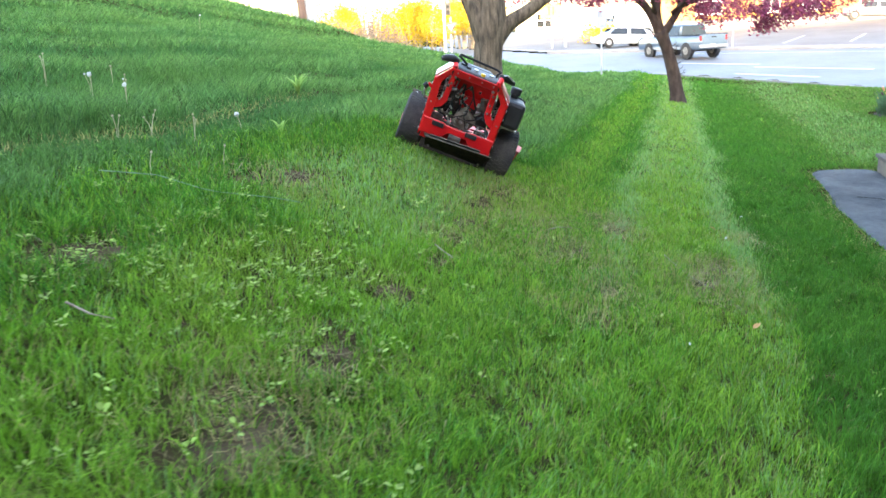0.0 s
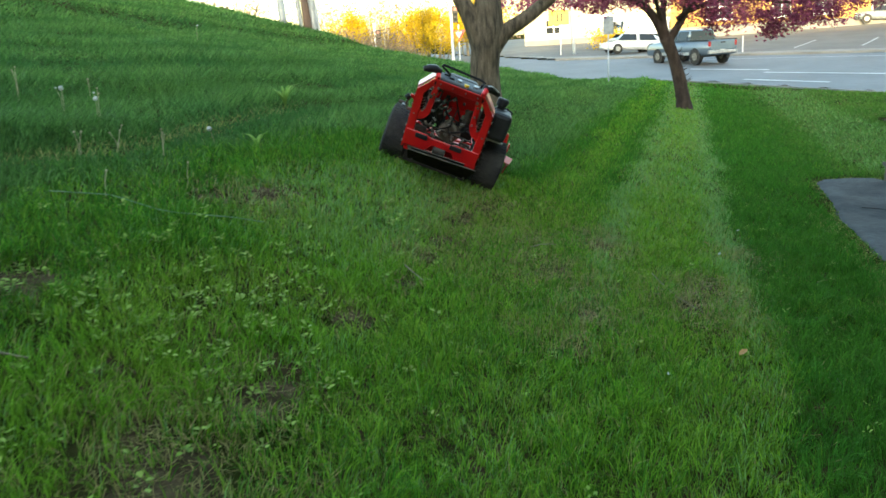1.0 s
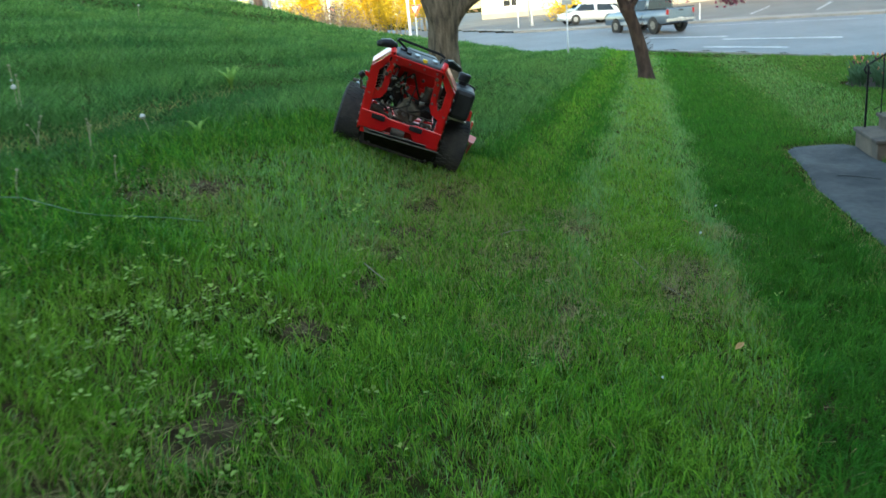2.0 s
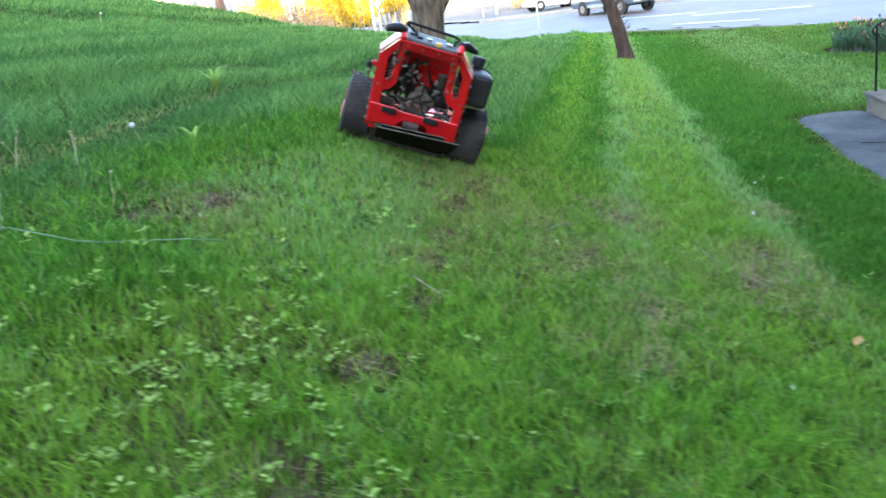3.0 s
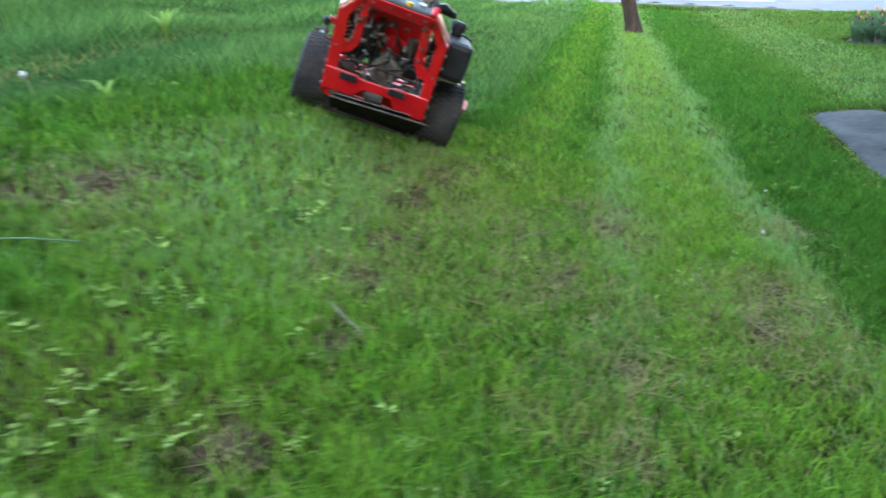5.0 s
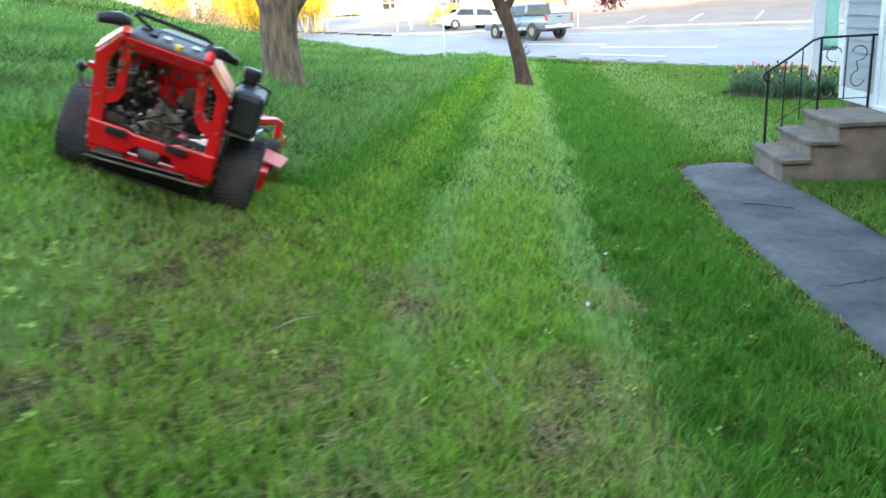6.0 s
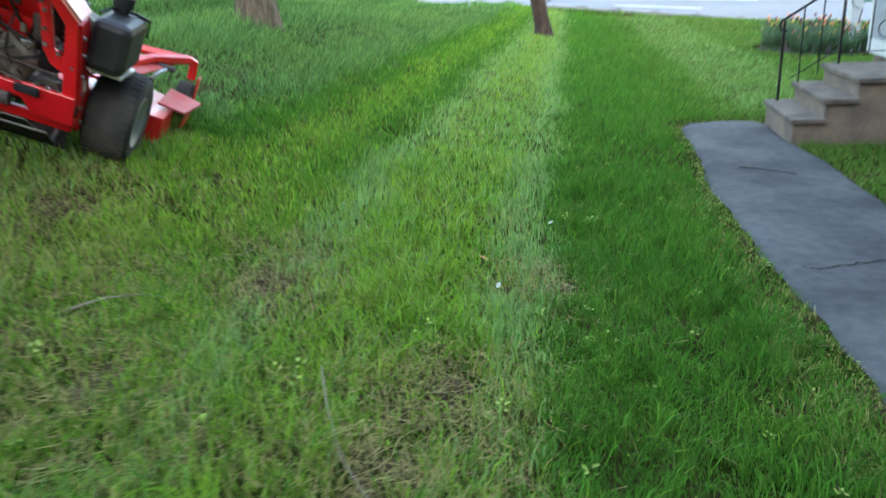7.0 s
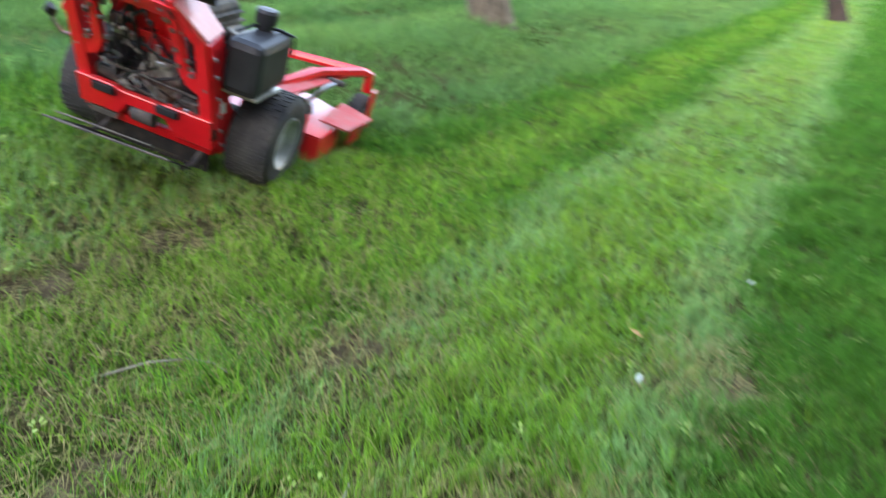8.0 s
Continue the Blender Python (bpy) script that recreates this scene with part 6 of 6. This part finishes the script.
for bi, (near, farr, dens, wid, segs) in enumerate(BANDS):
    x, y, rng = scatter(dens, near, farr, 100 + bi)
    keep = rng.uniform(0, 1, len(x)) < 0.88 + 0.25 * lumpy(x, y, 5.0) + 0.15 * lumpy(x, y, 17.0)
    for cx, cy, r in SOIL:
        dd = np.hypot(x - cx - 0.28 * (y - cy), (y - cy) * 0.7) / r + 0.40 * lumpy(x, y, 14.0) + 0.3 * lumpy(x, y, 37.0, 2.0)
        keep &= rng.uniform(0, 1, len(x)) < np.clip((dd - 0.30) * 1.5, 0.10, 1)
    for cx, cy, r in THATCH:
        dd = np.hypot(x - cx, y - cy) / r
        keep &= rng.uniform(0, 1, len(x)) < np.clip(0.75 + dd * 0.4, 0, 1)
    x, y = x[keep], y[keep]
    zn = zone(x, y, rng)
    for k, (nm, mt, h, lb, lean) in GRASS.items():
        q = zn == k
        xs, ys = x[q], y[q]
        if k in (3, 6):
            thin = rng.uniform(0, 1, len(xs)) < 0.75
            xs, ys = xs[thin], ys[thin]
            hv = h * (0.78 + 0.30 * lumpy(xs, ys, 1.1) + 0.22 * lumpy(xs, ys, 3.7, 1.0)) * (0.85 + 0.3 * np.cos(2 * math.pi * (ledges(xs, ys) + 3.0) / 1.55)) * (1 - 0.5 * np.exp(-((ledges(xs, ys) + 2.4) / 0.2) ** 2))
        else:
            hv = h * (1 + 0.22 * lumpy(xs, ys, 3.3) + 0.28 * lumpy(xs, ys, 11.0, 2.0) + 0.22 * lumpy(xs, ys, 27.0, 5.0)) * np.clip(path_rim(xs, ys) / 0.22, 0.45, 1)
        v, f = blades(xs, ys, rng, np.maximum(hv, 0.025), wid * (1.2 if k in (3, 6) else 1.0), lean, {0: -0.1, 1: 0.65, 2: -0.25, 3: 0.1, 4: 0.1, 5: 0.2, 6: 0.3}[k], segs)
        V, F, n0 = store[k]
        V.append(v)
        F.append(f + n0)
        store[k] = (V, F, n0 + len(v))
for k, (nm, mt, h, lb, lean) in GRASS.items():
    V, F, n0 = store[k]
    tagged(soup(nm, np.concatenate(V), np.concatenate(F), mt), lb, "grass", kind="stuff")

# bare soil showing where wheels have worn the turf
VV, FF = [], []
for cx, cy, r in SOIL:
    n0 = len(VV)
    VV.append((cx, cy, lie(cx, cy) + 0.012))
    for ring in (1, 2, 3):
        for k in range(22):
            a = 2 * math.pi * k / 22
            q = r * 0.72 * ring / 3 * (1 + 0.55 * noise.noise((cx * 3 + 2.6 * math.cos(a), cy * 3 + 2.6 * math.sin(a), 0)))
            x, y = cx + q * math.cos(a) + 0.40 * q * math.sin(a), cy + 1.45 * q * math.sin(a)
            VV.append((x, y, lie(x, y) + (0.010 if ring < 3 else -0.01) + 0.010 * noise.noise((x * 16, y * 16, 3))))
    for k in range(22):
        FF.append((n0, n0 + 1 + k, n0 + 1 + (k + 1) % 22))
        for ring in (0, 1):
            a0, a1, b0, b1 = (n0 + 1 + 22 * g + q for g in (ring, ring + 1) for q in (k, (k + 1) % 22))
            FF += [(a0, b0, b1), (a0, b1, a1)]
tagged(soup("bare_soil", VV, FF, M_BARE), "bare brown soil patches worn into the lawn", "soil", kind="stuff")

# dry clippings and thatch lying flat
rng = np.random.default_rng(200)
px, py = [], []
for cx, cy, r in THATCH + SOIL:
    n = int((1050 if (cx, cy, r) in THATCH else 560) * r)
    a, q = rng.uniform(0, 2 * math.pi, n), np.sqrt(rng.uniform(0, 1, n)) * r * 1.15
    q = q * (1 + 0.35 * np.sin(3 * a + 9 * cx) + 0.2 * np.sin(7 * a + 5 * cy))
    px.append(cx + q * np.cos(a) + 0.25 * q * np.sin(a))
    py.append(cy + 1.2 * q * np.sin(a))
px.append(rng.uniform(-1.8, 4, 1500))
py.append(rng.uniform(2.0, 10, 1500))
px, py = np.concatenate(px), np.concatenate(py)
ok = ~in_poly(px, py, PATH_POLY)
px, py = px[ok], py[ok]
n = len(px)
pz = land_z(px, py) + rng.uniform(0.014, 0.060, n)
a = rng.uniform(0, 2 * math.pi, n)
L = rng.uniform(0.02, 0.07, n)
ux = np.stack([np.cos(a) * L, np.sin(a) * L, rng.uniform(-0.012, 0.012, n)], -1)
wx = np.stack([-np.sin(a), np.cos(a), 0 * a], -1) * 0.0020
c0 = np.stack([px, py, pz], -1)
v = np.stack([c0 - ux - wx, c0 - ux + wx, c0 + ux], 1).reshape(-1, 3)
tagged(soup("dry_clippings", v, np.arange(3 * n).reshape(-1, 3), M_STRAW), "dry straw-coloured clippings on bare patches", "clippings", kind="stuff")

# broad-leaved weeds and clover: low rosettes of folded oval leaves
rng = np.random.default_rng(210)
WEEDS = [(-1.07, 3.30), (-0.99, 3.72), (-0.63, 3.71), (-0.49, 3.99), (-0.18, 5.69), (-0.17, 6.21), (0.44, 5.70), (0.64, 5.25), (0.38, 3.81), (-0.80, 3.20), (-1.30, 3.28), (-0.54, 3.99), (1.69, 5.52), (3.2, 7.8)]
wx_, wy_ = np.array(WEEDS).T
sx = np.concatenate([np.repeat(wx_, 6) + rng.normal(0, 0.11, 6 * len(wx_)), rng.normal(-0.9, 0.5, 190), rng.normal(-0.15, 0.24, 45), rng.uniform(-1.6, 3.4, 110), rng.uniform(2.6, 4.3, 90)])
sy = np.concatenate([np.repeat(wy_, 6) + rng.normal(0, 0.11, 6 * len(wx_)), rng.normal(3.4, 0.75, 190), rng.normal(5.9, 0.55, 45), rng.uniform(2.2, 9, 110), rng.uniform(4.5, 10.5, 90)])
ok = (sy > 1.9) & ~in_poly(sx, sy, PATH_POLY)
sx, sy = sx[ok], sy[ok]
VV, FF = [], []
for x, y in zip(sx, sy):
    z = lie(x, y)
    size = rng.uniform(0.45, 1.05) * (1.0 if x < 0.2 else 0.7)
    turn, top = rng.uniform(0, 6.28), rng.uniform(0.035, 0.085)
    for k in range(rng.integers(4, 8)):
        a = turn + k * 2.4 + rng.uniform(-0.4, 0.4)
        L, w = size * rng.uniform(0.020, 0.036), size * rng.uniform(0.008, 0.013)
        d, sd_ = np.array([math.cos(a), math.sin(a), rng.uniform(-0.1, 0.75)]), np.array([-math.sin(a), math.cos(a), 0])
        c = np.array([x, y, z + top * rng.uniform(0.75, 1.1)]) + d * 0.008
        n0 = len(VV)
        lift = np.array([0, 0, 0.35 * w])
        VV += [c, c + d * L * 0.4 + sd_ * w + lift, c + d * L * 0.75 + sd_ * w * 0.8 + lift, c + d * L, c + d * L * 0.75 - sd_ * w * 0.8 + lift, c + d * L * 0.4 - sd_ * w + lift, c + d * L * 0.55]
        FF += [[n0 + i, n0 + (i + 1) % 6, n0 + 6] for i in range(6)]
tagged(soup("broadleaf_weeds", VV, FF, M_WEED), "pale green clover and broad-leaved weeds in the lawn", "weeds", kind="stuff")

# ---- small things on the ground ----
HOSE = [(-1.95, 4.5), (-1.77, 4.59), (-1.67, 4.64), (-1.52, 4.60), (-1.39, 4.57), (-1.30, 4.59), (-1.15, 4.72), (-1.02, 4.81), (-0.88, 4.88)]
bm = tube(bmesh.new(), [(x, y, lie(x, y) + 0.062 - 0.01 * (k > 5)) for k, (x, y) in enumerate(HOSE)], 0.0038, 6)
tagged(part("garden_hose", bm, M_HOSE, smooth=True), "thin pale green cord lying in the bank grass", "hose")


def stick(pts, r, z, label):
    pts = [(x, y, lie(x, y) + z) for x, y in pts]
    rr = [r * (1 - 0.5 * k / (len(pts) - 1)) for k in range(len(pts))]
    tagged(part("stick", tube(bmesh.new(), pts, rr, 6), M_TWIG), label, "stick", "sticks on the lawn")


stick([(0.81, 5.95), (0.89, 6.07), (0.99, 6.14), (1.07, 6.15), (1.13, 6.12)], 0.004, 0.05, "curved dead stick lying in mown grass")
stick([(1.65, 5.74), (1.66, 5.6), (1.67, 5.48), (1.71, 5.23), (1.78, 5.05)], 0.003, 0.06, "long thin dry stick on pale thatch")
stick([(-0.05, 4.88), (0.01, 4.78), (0.07, 4.69)], 0.004, 0.06, "short dark twig beside bare soil")
stick([(-1.40, 2.80), (-1.30, 2.77), (-1.22, 2.79)], 0.005, 0.07, "pale broken stalk in the grass")


def fallen(x, y, size, material, label, turn):
    z = lie(x, y) + 0.07
    bm = bmesh.new()
    pts = [(-1, 0, 0), (-0.5, 0.42, 0.12), (0.2, 0.5, 0.2), (1, 0, 0.05), (0.2, -0.45, 0.18), (-0.5, -0.4, 0.1)]
    vs = [bm.verts.new((a * size, b * size, c * size)) for a, b, c in pts]
    mid = bm.verts.new((0, 0, -0.05 * size))
    for i in range(6):
        bm.faces.new((vs[i], vs[(i + 1) % 6], mid))
    ob = part("fallen_leaf", bm, material)
    ob.matrix_world = pose(x, y, z, 12, -15, turn)
    so_ = ob.modifiers.new("thick", "SOLIDIFY")
    so_.thickness = 0.001
    tagged(ob, label, "leaf", "leaves on the lawn")


fallen(1.83, 4.36, 0.035, M_LEAFDRY, "curled orange-brown dry leaf on mown grass", 30)
fallen(1.30, 3.91, 0.013, M_PALELEAF, "pale fallen petal leaf on mown grass", 80)
fallen(2.40, 6.57, 0.022, M_PALELEAF, "pale curled leaf on the light stripe", 60)
fallen(2.9, 7.6, 0.018, M_PALELEAF, "small pale leaf on the light stripe", 10)
fallen(2.39, 6.9, 0.03, M_LEAFDRY, "small brown dry leaf on the lawn", 140)


def dandelion(x, y, h, lean, head, n):
    d = thing("dandelion", pose(x, y, lie(x, y), 0, 0, 57 * x), "pale dandelion stalks with spent seed heads" if head else "bare pale dandelion stalks in tall grass", "dandelion", "dandelions on the bank")
    rg = random.Random(int(x * 100))
    for k in range(n):
        hh = h * rg.uniform(0.7, 1.0)
        lx, ly = rg.uniform(-1, 1) * lean, rg.uniform(-1, 1) * lean
        st = part("stalk", tube(bmesh.new(), [(0.01 * k, 0, 0), (lx * 0.3, ly * 0.3, hh * 0.6), (lx, ly, hh)], [0.003, 0.0026, 0.0022], 5), M_STALK, d)
        bm = bmesh.new()
        bmesh.ops.create_icosphere(bm, subdivisions=2, radius=0.019 if head and k == 0 else 0.008, matrix=Matrix.Translation((lx, ly, hh)))
        for vv in bm.verts:
            vv.co += (vv.co - Vector((lx, ly, hh))) * rg.uniform(-0.25, 0.25)
        part("seed_head", bm, M_SEED if head else M_STALK, st)


for x, y, h, hd, n in ((-2.99, 6.97, 0.42, 1, 3), (-2.72, 7.01, 0.40, 0, 2), (-3.51, 7.25, 0.45, 0, 4), (-1.86, 6.05, 0.40, 0, 3), (-2.15, 5.96, 0.38, 0, 3), (-1.46, 5.32, 0.40, 0, 1), (-1.62, 6.53, 0.36, 1, 1), (-2.62, 6.76, 0.42, 1, 2), (-2.25, 5.57, 0.38, 0, 2), (-3.2, 7.95, 0.35, 0, 2), (-5.1, 17.5, 0.5, 1, 2), (-1.75, 4.75, 0.34, 0, 1)):
    dandelion(x, y, h * 0.72 if y > 6.5 else h * 0.55, 0.04, hd, n)


def lily(x, y, size, n, seed, label):
    rg = random.Random(seed)
    t = thing("strap_leaf_plant", pose(x, y, lie(x, y)), label, "plant", "strap-leaved plants")
    for k in range(n):
        a = 2 * math.pi * k / n + rg.uniform(-0.3, 0.3)
        L = size * rg.uniform(0.7, 1.1)
        bm = bmesh.new()
        d, s = Vector((math.cos(a), math.sin(a), 0)), Vector((-math.sin(a), math.cos(a), 0))
        prev = None
        for i in range(6):
            f = i / 5
            p = d * L * (0.15 * f + 0.45 * f * f) + Vector((0, 0, L * (f * 1.0 - 0.38 * f ** 3)))
            wd = 0.016 * (math.sin(math.pi * (0.25 + 0.72 * f))) + 0.001
            q = (bm.verts.new(p - s * wd), bm.verts.new(p - d * 0.004), bm.verts.new(p + s * wd))
            if prev:
                bm.faces.new((prev[0], prev[1], q[1], q[0]))
                bm.faces.new((prev[1], prev[2], q[2], q[1]))
            prev = q
        part("leaf", bm, M_LILY, t)


lily(-1.37, 6.86, 0.24, 5, 1, "pale green strap-leaved plant at the mown edge")
lily(-1.71, 9.68, 0.40, 14, 2, "fountain of pale strap leaves in tall grass")
